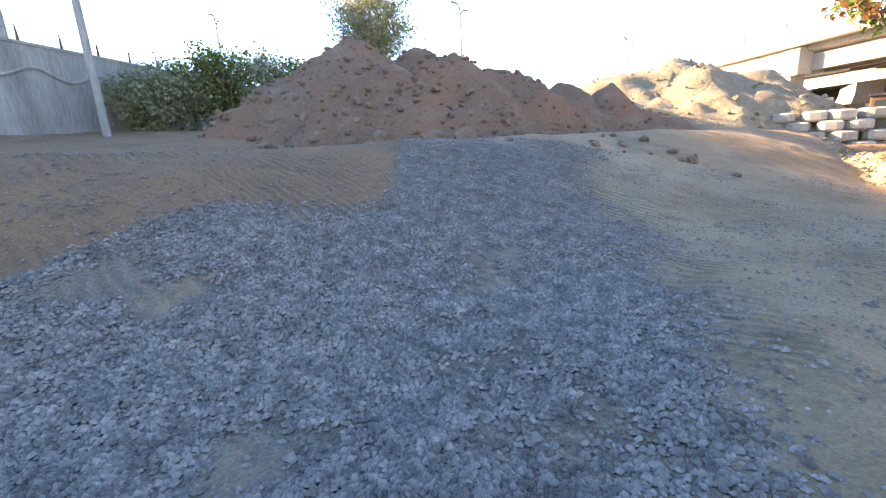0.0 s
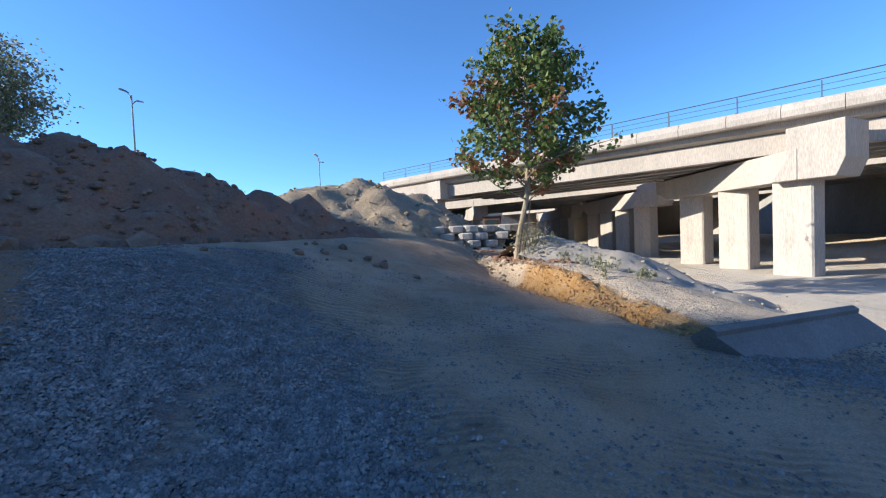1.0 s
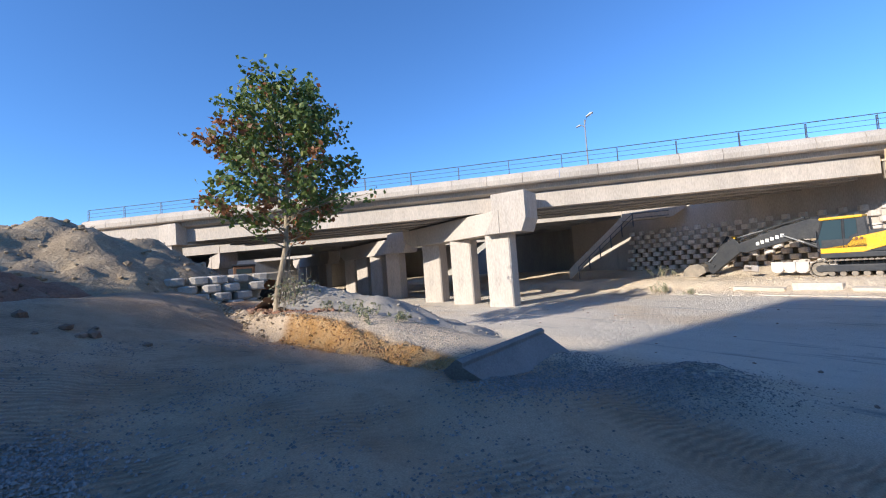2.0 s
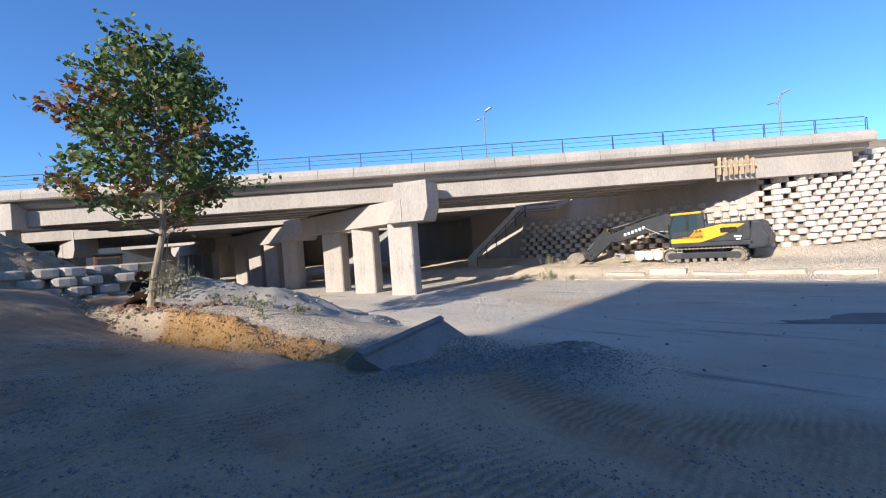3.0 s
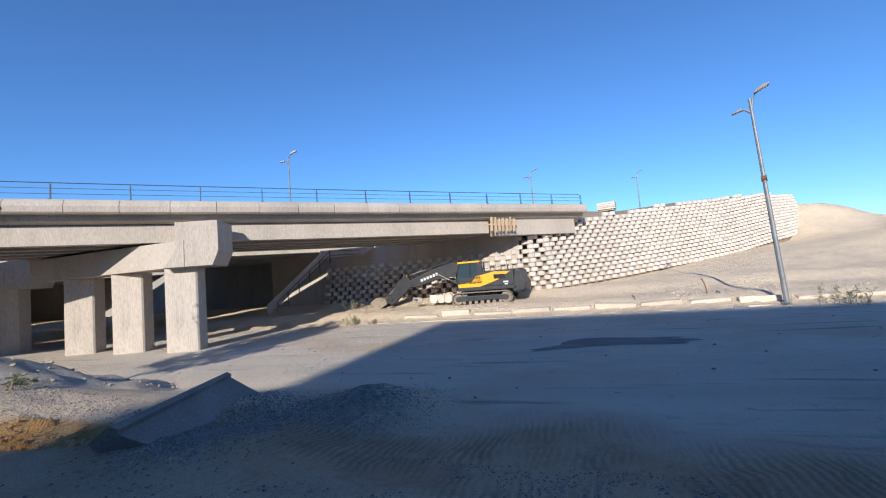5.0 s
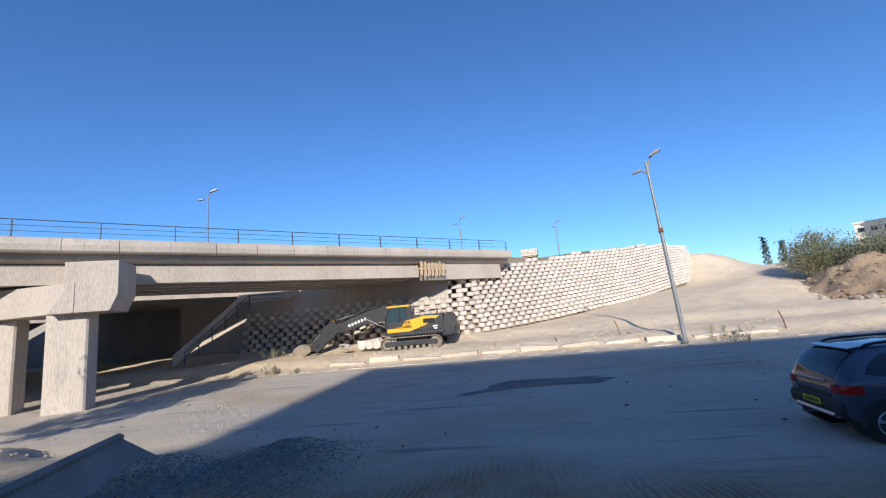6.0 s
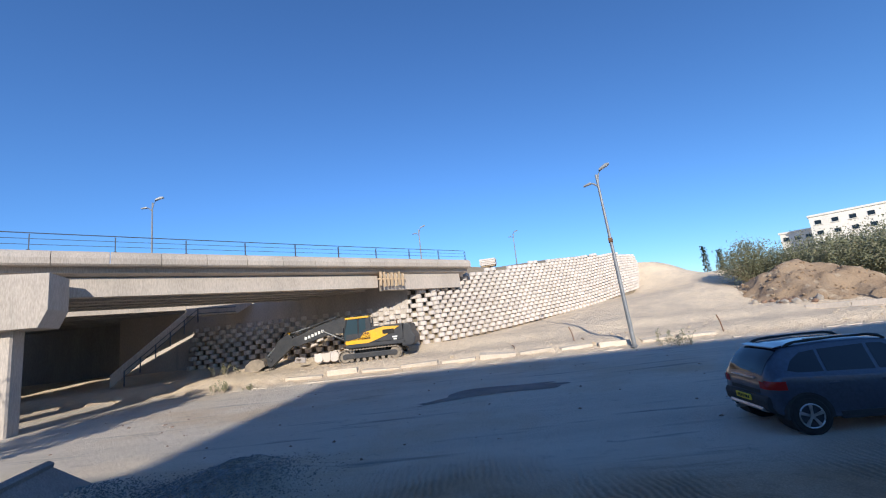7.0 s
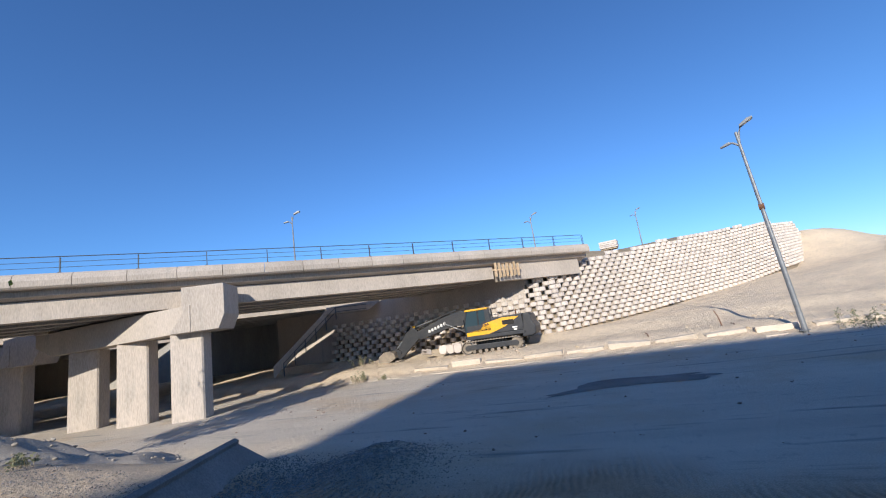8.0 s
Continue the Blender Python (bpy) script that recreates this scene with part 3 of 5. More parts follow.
def resample(pts, stepm):
    out, carry = [], 0.0
    for a, b in zip(pts, pts[1:]):
        a, b = Vector(a), Vector(b)
        l = (b - a).length
        d = carry
        while d < l:
            out.append((a + (b - a) * (d / l), (b - a).normalized()))
            d += stepm
        carry = d - l
    return out


def wall_block(w=0.74, h=0.5, deep=0.62, bow=0.1):
    """One planter block: a shell with a faceted front, chamfered ends and an open, hollow top."""
    bm = bmesh.new()
    prof = [(-w / 2, deep), (-w / 2, 0.1), (-w * 0.42, 0.09 - bow), (-w * 0.2, -bow), (w * 0.2, -bow), (w * 0.42, 0.09 - bow), (w / 2, 0.1), (w / 2, deep)]
    r = bow * 0.3 if bow > 0.2 else 0.03
    lo = [bm.verts.new((x * (1 - r), y + r, 0.01)) for x, y in prof]
    md = [bm.verts.new((x, y, h * (0.12 + r))) for x, y in prof]
    hi = [bm.verts.new((x, y + 0.01, h * (0.93 - 1.6 * r))) for x, y in prof]
    n = len(prof)
    inn = [bm.verts.new((x * 0.8, y * 0.8 + 0.1, h * 0.95)) for x, y in prof]
    dp = [bm.verts.new((x * 0.8, y * 0.8 + 0.1, h * 0.6)) for x, y in prof]
    for a, b in ((lo, md), (md, hi), (hi, inn), (inn, dp)):
        for i in range(n - 1):
            bm.faces.new((a[i], a[i + 1], b[i + 1], b[i]))
    bm.faces.new(dp)
    bm.faces.new(lo[::-1])
    bmesh.ops.recalc_face_normals(bm, faces=bm.faces[:])
    return bm


def toe_z(x, y):
    return float(np.interp(-y, (0, 19, 28, 38, 46, 56, 70), (1.0, 1.05, 1.45, 2.1, 2.7, 3.9, 5.0)))


def top_z(x, y):
    return float(np.interp(-y, (4, 14, 16.3, 17.3, 19, 23, 31, 43, 54, 70), (4.3, 4.35, 4.35, 5.0, 5.8, 6.6, 7.4, 8.7, 9.6, 10.2)))


def block_wall(name, label, line, toe, top, pitch=0.9, row=0.365, batter=0.26, near=None, back=7.9, mat="block"):
    w = thing(name, label, "retaining wall", kind="structure")
    proto = None
    rest = bmesh.new()
    fine = resample(line, pitch / 2)
    count = 0
    for r in range(25):
        for k, (p, d) in enumerate(fine):
            if (k + r) % 2:
                continue
            z0, z1 = toe(p.x, p.y), top(p.x, p.y)
            z = z0 + r * row
            if z + row * 0.5 > z1 + 0.12 * math.sin(p.y * 1.7):
                continue
            out = Vector((d.y, -d.x))     # towards the fill
            if out.x < 0:
                out = -out
            q = p + out * (batter * r * row)
            m = pose(q.x, q.y, z, 0, 0, math.degrees(math.atan2(out.y, out.x)) - 90)
            if near and near(q) and count < 300:
                count += 1
                if proto is None:
                    proto = part("block", wall_block(pitch * 0.62, row, 0.32), mat, w, m=m)
                else:
                    share(proto, w, m)
            else:
                tmp = wall_block(pitch * 0.62, row, 0.32) if mat == "block" else wall_block(pitch * 0.84, row * 1.12, 0.4, 0.28)
                tmp.transform(m)
                me = bpy.data.meshes.new("tmp")
                tmp.to_mesh(me)
                tmp.free()
                rest.from_mesh(me)
                bpy.data.meshes.remove(me)
    if rest.verts:
        tagged(part("block_rows", rest, mat, w), kind="stuff")
    else:
        rest.free()
    # the earth behind the blocks
    bm = bmesh.new()
    prev = None
    for p, d in resample(line, 1.0):
        out = Vector((d.y, -d.x))
        if out.x < 0:
            out = -out
        z0, z1 = toe(p.x, p.y), top(p.x, p.y)
        zm = z0 + 0.55 * (z1 - z0)
        a = p + out * 0.22 - out * 0.2
        k = p + out * (0.34 + batter * (zm - z0))
        c = p + out * ((1.6 if back > 5 else 0.4) + batter * (z1 - z0))
        g = c + out * 1.4
        e = c + out * (14 if back > 5 else 1.2)
        crest = max(z1 + 0.25, back)
        cur = [bm.verts.new((a.x, a.y, z0 - 0.8)), bm.verts.new((k.x, k.y, zm)), bm.verts.new((c.x, c.y, z1 - 0.1)), bm.verts.new((g.x, g.y, crest if p.y < -19 else z1)), bm.verts.new((e.x, e.y, crest + 0.2 if p.y < -19 else z1))]
        if prev:
            for i in range(4):
                bm.faces.new((prev[i], cur[i], cur[i + 1], prev[i + 1]))
        prev = cur
    bmesh.ops.recalc_face_normals(bm, faces=bm.faces[:])
    part("earth_fill", bm, "fill", w)
    return w


block_wall("retaining_wall", "retaining wall of staggered pale concrete planter blocks leaning back", WALL_A, toe_z, top_z, near=lambda q: -29 < q.y < -15)


LOW_WALL = [(11.6, 19.4), (13.9, 17.2), (15.4, 15.9), (16.6, 15.4), (17.6, 16.4), (18.0, 18.6)]
block_wall("retaining_wall", "low curved wall of rounded concrete blocks beside the tan heap", LOW_WALL, lambda x, y: 1.3, lambda x, y: 2.95, 0.98, 0.4, 0.45, back=3.0, mat="greyblock")


def right_abutment():
    a = thing("bridge_abutment", "pale concrete wing wall above the block retaining wall", "abutment")
    part("wing_wall", sweep([(0.6, 5.4), (1.4, 5.4), (1.4, 6.99), (0.6, 6.99)], -15.4, -23.2, 8), "concrete", a)
    part("abutment_wall", prism([(0.0, 1.0), (0.8, 1.0), (0.8, 6.6), (0.0, 6.6)], 0.0, 24.0, "x"), "concrete", a, m=pose(28.5, -18.75, 0, 0, 0, ROAD_TURN))
    return a


right_abutment()


# closing walls under the decks, their shade painted in by the darker concrete
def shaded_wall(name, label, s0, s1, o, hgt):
    ob = part(name, boxes((0, -0.5, -0.5, s1 - s0, 0.5, hgt)), "concrete_shade")
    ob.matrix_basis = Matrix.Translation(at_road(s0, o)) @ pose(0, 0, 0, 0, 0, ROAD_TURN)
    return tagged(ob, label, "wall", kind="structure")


shaded_wall("wall_east", "concrete abutment wall under the bridges, its colour darkened for their shade", 27.0, 105.0, 37.0, 6.9)
shaded_wall("wall_west", "concrete abutment wall under the far bridge decks, shade put into its colour", 44.0, 105.0, -4.0, 6.9)
end = part("wall_north", boxes((-0.5, 0, -0.5, 0.5, 44, 6.9)), "concrete_shade")
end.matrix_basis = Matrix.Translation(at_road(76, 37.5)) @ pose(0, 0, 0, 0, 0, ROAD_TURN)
tagged(end, "concrete wall closing the far end of the underpass, coloured dark for shade", "wall", kind="structure")


def stair_ramp():
    r = thing("abutment_stair", "sloping concrete stair with a thin handrail beside the block wall", "stair")
    a, c = Vector((35.9, -3.8, 5.45)), Vector((35.9, 0.55, 1.55))
    bm = bmesh.new()
    vs = []
    for p in (a, c):
        for dx in (0.0, 1.4):
            for dz in (0.0, -0.85):
                vs.append(bm.verts.new((p.x + dx, p.y, p.z + dz)))
    for q in ((0, 1, 5, 4), (2, 6, 7, 3), (0, 4, 6, 2), (1, 3, 7, 5), (0, 2, 3, 1), (4, 5, 7, 6)):
        bm.faces.new([vs[i] for i in q])
    bmesh.ops.recalc_face_normals(bm, faces=bm.faces[:])
    part("stringer", bm, "concrete", r)
    part("landing", prism([(-3.8, 6.35), (-8.3, 6.3), (-8.3, 5.7), (-7.35, 5.1), (-3.8, 5.1)], 35.9, 37.3, "x", 0.02), "concrete", r)
    off = Vector((-0.06, -0.75, -0.35))
    for k in range(6):
        p = a.lerp(c, k / 5) + off
        part("post", tube([p - Vector((0, 0, 0.5)), p + Vector((0, 0, 0.55))], 0.04, 6), "rail", r)
    for rise in (0.5, 0.15):
        part("handrail", tube([a + off + Vector((0, -2.6, rise)), a + off + Vector((0, 0, rise)), c + off + Vector((0, 0, rise))], 0.03, 6), "rail", r)


stair_ramp()

# the shade over the site comes from a tall block of flats up the sun's way, behind the camera
def tall_block():
    b = thing("apartment_block", "tall plain rendered apartment block behind the site", "building", pose(-53.3, 47.3, 0, 0, 0, ROAD_TURN))
    hgt = 94.9 * math.tan(SUN_EL)
    part("wall", boxes((-75, 0, -1, -0.87, 16, hgt)), "white", b)
    return b


tall_block()


def shade_tower():
    """An unseen tower, added so that its roofline throws the shade that ends along the berm."""
    p = at_road(-4.2, -135.5)
    b = thing("apartment_tower", "unseen plain tower added far behind the site to cast shade on it", "building", pose(p.x, p.y, 0, 0, 0, ROAD_TURN + 12.5))
    part("wall", boxes((0, 0, -1, 20.0, 14, 0.8 + 140.0 * math.tan(SUN_EL))), "white", b)


shade_tower()


# ---------------------------------------------------------------- the excavator
def track_loop(half, r, z0):
    """Points of a track's path round two wheels, with directions."""
    pts = []
    n = 44
    straight = 2 * half
    total = 2 * straight + 2 * math.pi * r
    for k in range(n):
        d = k / n * total
        if d < straight:
            pts.append((-half + d, z0 - r, 0))
        elif d < straight + math.pi * r:
            a = (d - straight) / r
            pts.append((half + r * math.sin(a), z0 - r * math.cos(a), -math.degrees(a)))
        elif d < 2 * straight + math.pi * r:
            pts.append((half - (d - straight - math.pi * r), z0 + r, 180))
        else:
            a = (d - 2 * straight - math.pi * r) / r
            pts.append((-half - r * math.sin(a), z0 + r * math.cos(a), 180 - math.degrees(a)))
    return pts


def excavator():
    ex = thing("excavator", "yellow and charcoal tracked excavator parked, bucket on the bank", "excavator",
               pose(26.95, -14.45, 0.5, 0, 0, ROAD_TURN))
    shoe = None
    for side in (-1, 1):
        fr = part("track_frame", boxes((-1.75, -0.22, 0.3, 1.75, 0.22, 0.66), bevel=0.05), "dark", ex, m=pose(0, side * 1.27, 0))
        for x, z, a in track_loop(1.72, 0.42, 0.46):
            m = pose(x, 0, z, 0, a, 0)
            if shoe is None:
                shoe = part("track_shoe", boxes((-0.095, -0.3, -0.04, 0.095, 0.3, 0.02), (-0.02, -0.3, -0.075, 0.02, 0.3, -0.03)), "track", fr, m=m)
            else:
                share(shoe, fr, m)
        for x in (-1.72, 1.72):
            part("sprocket", tube([(x, -0.16, 0.46), (x, 0.16, 0.46)], 0.37, 18), "track", fr)
            part("hub", tube([(x, -0.25, 0.46), (x, 0.25, 0.46)], 0.18, 12), "dark", fr)
        for x in np.linspace(-1.3, 1.3, 7):
            part("roller", tube([(x, -0.18, 0.2), (x, 0.18, 0.2)], 0.13, 10), "track", fr)
    part("centre_frame", boxes((-1.0, -1.1, 0.4, 1.0, 1.1, 0.8), bevel=0.06), "dark", ex)
    part("slew_ring", tube([(0, 0, 0.78), (0, 0, 1.02)], 0.68, 24), "track", ex)
    body = part("upper_deck", boxes((-2.5, -1.42, 1.0, 1.7, 1.42, 1.25), bevel=0.04), "dark", ex)
    part("engine_house", prism([(-2.35, 1.25), (0.55, 1.25), (0.55, 2.05), (0.1, 2.3), (-2.35, 2.36)], -1.38, 1.36, "y", 0.05), "dark", body)
    # side panels with their yellow flash
    for y0, y1 in ((1.36, 1.41), (-1.43, -1.38)):
        part("side_panel", prism([(1.66, 1.26), (0.05, 1.26), (-1.1, 1.62), (-2.15, 2.2), (-1.0, 2.26), (0.35, 2.0), (0.62, 1.66), (1.66, 1.52)], y0, y1, "y", 0.012), "yellow", body)
        part("vent", boxes((-1.75, y0 - 0.006, 1.75, -0.95, y1 + 0.006, 2.05), bevel=0.01), "rubber", body)
    part("badge", boxes((0.0, 1.412, 1.86, 0.12, 1.418, 2.0), (0.18, 1.412, 1.86, 0.3, 1.418, 2.0)), "rust", body)
    part("badge", boxes((-1.95, 1.388, 1.45, -1.6, 1.392, 1.55), (-1.9, 1.388, 1.3, -1.68, 1.392, 1.4)), "white_paint", body)
    part("counterweight", prism([(-2.2, 0.78), (-2.9, 0.8), (-3.14, 0.95), (-3.2, 1.4), (-2.98, 1.75), (-2.95, 2.1), (-2.85, 2.3), (-2.42, 2.36)], -1.42, 1.42, "y", 0.1), "dark", body, "dusty charcoal counterweight")
    part("exhaust", tube([(-1.7, -0.4, 2.34), (-1.7, -0.4, 2.62), (-1.78, -0.4, 2.7)], 0.06, 10), "rust", body)
    part("grab_rail", tube([(-0.2, 1.3, 2.28), (-0.2, 1.3, 2.5), (-2.2, 1.3, 2.6), (-2.2, 1.3, 2.34)], 0.022, 6), "dark", body)
    # cab
    cab = part("cab_frame", boxes((-0.24, 0.5, 1.25, 1.72, 1.4, 1.52), bevel=0.03), "dark", ex)
    prof = [(-0.2, 1.5), (1.72, 1.5), (1.78, 2.0), (1.5, 2.98), (-0.12, 3.0)]
    for a, c in ((0, 4), (1, 2), (2, 3)):
        for y in (0.54, 1.36):
            part("pillar", tube([(prof[a][0], y, prof[a][1]), (prof[c][0], y, prof[c][1])], 0.05, 6), "dark", cab)
    for y in (0.54, 1.36):
        part("pillar", tube([(0.75, y, 1.5), (0.7, y, 2.98)], 0.06, 6), "dark", cab)
    part("cab_glass", prism(prof, 0.56, 1.34, "y"), "cabglass", cab, "dark tinted cab windows")
    part("cab_roof", boxes((-0.05, 0.48, 2.98, 1.62, 1.42, 3.12), bevel=0.05), "yellow", cab, "yellow cab roof edge")
    part("lower_door", boxes((-0.1, 1.38, 1.5, 1.6, 1.41, 1.95), bevel=0.01), "dark", cab)
    part("rear_panel", boxes((-0.18, 1.35, 1.5, 0.2, 1.4, 2.96), bevel=0.02), "dark", cab)
    part("mirror", boxes((1.72, 1.42, 2.1, 1.78, 1.6, 2.45), bevel=0.02), "dark", cab)
    # arm
    boom = part("boom", prism([(0.75, 1.85), (0.62, 1.45), (1.0, 1.35), (2.1, 2.1), (3.2, 2.1), (5.55, 1.52), (5.95, 1.62), (6.0, 2.05), (5.7, 2.2), (3.6, 2.92), (2.3, 3.2), (1.6, 3.02)], -0.28, 0.22, "y", 0.03), "dark", ex)
    for x0 in (3.55, 3.8, 4.05, 4.3, 4.55, 4.8):
        part("lettering", boxes((x0, 0.222, 2.32 - (x0 - 3.5) * 0.3, x0 + 0.17, 0.228, 2.52 - (x0 - 3.5) * 0.3)), "white_paint", boom)
    for y in (-0.42, 0.36):
        part("lift_cylinder", tube([(1.45, y, 1.3), (2.6, y, 1.9)], 0.09, 10), "dark", boom)
        part("piston", tube([(2.6, y, 1.9), (3.6, y, 2.42)], 0.045, 10), "steel", boom)
    part("arm_cylinder", tube([(2.6, -0.03, 3.3), (4.6, -0.03, 2.8)], 0.09, 10), "dark", boom)
    part("piston", tube([(4.6, -0.03, 2.8), (6.3, -0.03, 2.45)], 0.045, 10), "steel", boom)
    part("hose", tube([(2.3, 0.15, 3.24), (3.6, 0.16, 3.02), (5.2, 0.15, 2.5), (6.2, 0.12, 2.2)], 0.035, 6), "rubber", boom)
    part("work_lamp", boxes((6.1, -0.1, 2.42, 6.3, 0.15, 2.6), bevel=0.03), "yellow", boom)
    arm = part("arm", prism([(6.2, 2.5), (5.75, 1.95), (5.85, 1.6), (7.55, 0.24), (7.9, 0.4), (7.85, 0.75), (6.75, 2.2)], -0.22, 0.16, "y", 0.03), "dark", ex)
    part("bucket_cylinder", tube([(6.55, -0.03, 2.6), (7.3, -0.03, 1.6)], 0.085, 10), "dark", arm)
    part("piston", tube([(7.3, -0.03, 1.6), (7.95, -0.03, 0.95)], 0.045, 10), "steel", arm)
    part("link", prism([(7.35, 0.8), (7.9, 1.08), (8.0, 0.96), (7.5, 0.62)], -0.3, 0.24, "y", 0.02), "dark", arm)
    # bucket: curved shell, cheeks, teeth
    arc = [(7.75, 0.4), (7.85, 0.75), (8.2, 0.95), (8.75, 0.9), (9.15, 0.6), (9.25, 0.2), (9.05, -0.02), (8.6, -0.08)]
    bm = bmesh.new()
    rows = [[bm.verts.new((x + dx, y, z + dz)) for x, z in arc] for y, dx, dz in ((-0.72, 0, 0), (0.66, 0, 0))]
    for i in range(len(arc) - 1):
        bm.faces.new((rows[0][i], rows[0][i + 1], rows[1][i + 1], rows[1][i]))
    bm.faces.new(rows[0])
    bm.faces.new(rows[1][::-1])
    bmesh.ops.recalc_face_normals(bm, faces=bm.faces[:])
    bucket = part("bucket", bm, "track", ex, "worn dusty steel digging bucket")
    for k in range(5):
        part("tooth", boxes((7.45, -0.66 + k * 0.31, 0.1, 7.8, -0.54 + k * 0.31, 0.2), bevel=0.02), "track", bucket)
    return ex


excavator()


# ---------------------------------------------------------------- the car
def car():
    c = thing("car", "dark blue compact suv with roof rails parked on the road", "car", pose(1.434, -11.16, 0.0, 0, 0, ROAD_TURN + 175.8) @ Matrix.Scale(0.92, 4))
    # stations along the car: x, sill, belt, roof, half width, half width of the roof
    st = np.array([(-2.05, 0.5, 0.9, 0.96, 0.74, 0.62), (-2.03, 0.42, 0.99, 1.06, 0.82, 0.66), (-1.96, 0.36, 1.05, 1.2, 0.89, 0.67), (-1.84, 0.33, 1.08, 1.38, 0.93, 0.67), (-1.6, 0.30, 1.08, 1.58, 0.945, 0.66),
                   (-1.3, 0.28, 1.07, 1.63, 0.95, 0.655), (-0.7, 0.26, 1.04, 1.66, 0.94, 0.65), (0.0, 0.26, 1.01, 1.65, 0.93, 0.65), (0.4, 0.26, 1.0, 1.6, 0.93, 0.64),
                   (0.85, 0.26, 0.99, 1.36, 0.93, 0.68), (1.2, 0.27, 0.98, 1.1, 0.94, 0.78), (1.6, 0.29, 0.93, 1.02, 0.93, 0.74), (1.95, 0.32, 0.82, 0.92, 0.88, 0.66), (2.12, 0.42, 0.68, 0.76, 0.76, 0.54)])
    xs = np.linspace(-2.05, 2.12, 72)
    tab = np.array([np.interp(xs, st[:, 0], st[:, k]) for k in range(1, 6)])
    for _ in range(2):
        tab[:, 1:-1] = 0.25 * tab[:, :-2] + 0.5 * tab[:, 1:-1] + 0.25 * tab[:, 2:]

    def half_ring(x):
        sill, belt, roof, w, wr = (float(np.interp(x, xs, row)) for row in tab)
        k = min(1.0, (roof - belt) * 2.5)
        p = [(0.0, sill), (w * 0.9, sill), (w * 0.965, sill + 0.1), (w, sill + 0.45 * (belt - sill)), (w * 0.992, belt - 0.16), (w * 0.965, belt - 0.03), (w * 0.93, belt + 0.02 * k),
             (wr + (w * 0.93 - wr) * 0.5, belt + 0.5 * (roof - 0.08 * k - belt)), (wr, roof - 0.08 * k), (wr * 0.93, roof - 0.035 * k), (wr * 0.75, roof - 0.008), (wr * 0.4, roof), (0.0, roof + 0.006)]
        out = []
        for i in range(len(p) - 1):
            q = [Vector(p[max(0, min(len(p) - 1, i + d))]) for d in (-1, 0, 1, 2)]
            for f in (0.0, 0.34, 0.67):
                out.append(q[1] + f * 0.5 * ((q[2] - q[0]) + f * ((2 * q[0] - 5 * q[1] + 4 * q[2] - q[3]) + f * (3 * (q[1] - q[2]) + q[3] - q[0]))))
        return out + [Vector(p[-1])]

    bm = bmesh.new()
    rings = []
    for x in xs:
        half = half_ring(x)
        rings.append([bm.verts.new((x, y, z)) for y, z in half] + [bm.verts.new((x, -y, z)) for y, z in half[-2:0:-1]])
    n = len(rings[0])
    for ra, rb in zip(rings, rings[1:]):
        for k in range(n):
            bm.faces.new((ra[k], ra[(k + 1) % n], rb[(k + 1) % n], rb[k]))
    bm.faces.new(rings[0])
    bm.faces.new(rings[-1][::-1])
    bmesh.ops.recalc_face_normals(bm, faces=bm.faces[:])
    body = part("body", bm, "carpaint", c, smooth=True)

    def side_y(x, z):
        half = [p for p in half_ring(x) if p.x > 0.3]
        return float(np.interp(z, [p.y for p in half[6:]], [p.x for p in half[6:]]))

    def side_glass(pts, y_sign):
        g = bmesh.new()
        g.faces.new([g.verts.new((x, 0, z)) for x, z in pts])
        bmesh.ops.triangulate(g, faces=g.faces[:])
        for _ in range(3):
            bmesh.ops.subdivide_edges(g, edges=g.edges[:], cuts=1, use_grid_fill=True)
        for v in g.verts:
            v.co.y = y_sign * (side_y(v.co.x, v.co.z) + 0.006)
        bmesh.ops.recalc_face_normals(g, faces=g.faces[:])
        if sum(f.normal.y for f in g.faces) * y_sign < 0:
            bmesh.ops.reverse_faces(g, faces=g.faces[:])
        return g

    for sgn in (-1, 1):
        part("quarter_window", side_glass([(-1.66, 1.17), (-1.5, 1.13), (-1.04, 1.11), (-1.02, 1.5), (-1.3, 1.47), (-1.52, 1.34)], sgn), "glass", body, smooth=True)
        part("side_window", side_glass([(-0.98, 1.11), (-0.12, 1.08), (-0.12, 1.53), (-0.96, 1.505)], sgn), "glass", body, smooth=True)
        part("side_window", side_glass([(-0.05, 1.08), (0.78, 1.06), (0.5, 1.36), (0.22, 1.52), (-0.05, 1.53)], sgn), "glass", body, smooth=True)
        for x in (-0.95, 0.0):
            yy = side_y(x, 0.92)
            part("door_handle", boxes((x - 0.1, sgn * yy - 0.025, 0.88, x + 0.1, sgn * yy + 0.025, 0.915), bevel=0.01), "carpaint", body)
        part("sill_trim", boxes((-0.95, sgn * 0.9 - 0.035, 0.24, 0.85, sgn * 0.9 + 0.03, 0.38), bevel=0.02), "plastic", body)
        part("roof_rail", tube([(-1.5, sgn * 0.57, 1.57), (-1.4, sgn * 0.57, 1.625), (-1.25, sgn * 0.57, 1.66), (-0.5, sgn * 0.57, 1.69), (0.1, sgn * 0.57, 1.68), (0.28, sgn * 0.57, 1.64), (0.38, sgn * 0.57, 1.58)],
                               [0.02, 0.032, 0.026, 0.024, 0.026, 0.032, 0.02], 8), "plastic", body, smooth=True)
        part("rail_bar", boxes((-1.1, sgn * 0.57 - 0.014, 1.695, -0.05, sgn * 0.57 + 0.014, 1.714), bevel=0.006), "alloy", body, "silver bar on the roof rail")
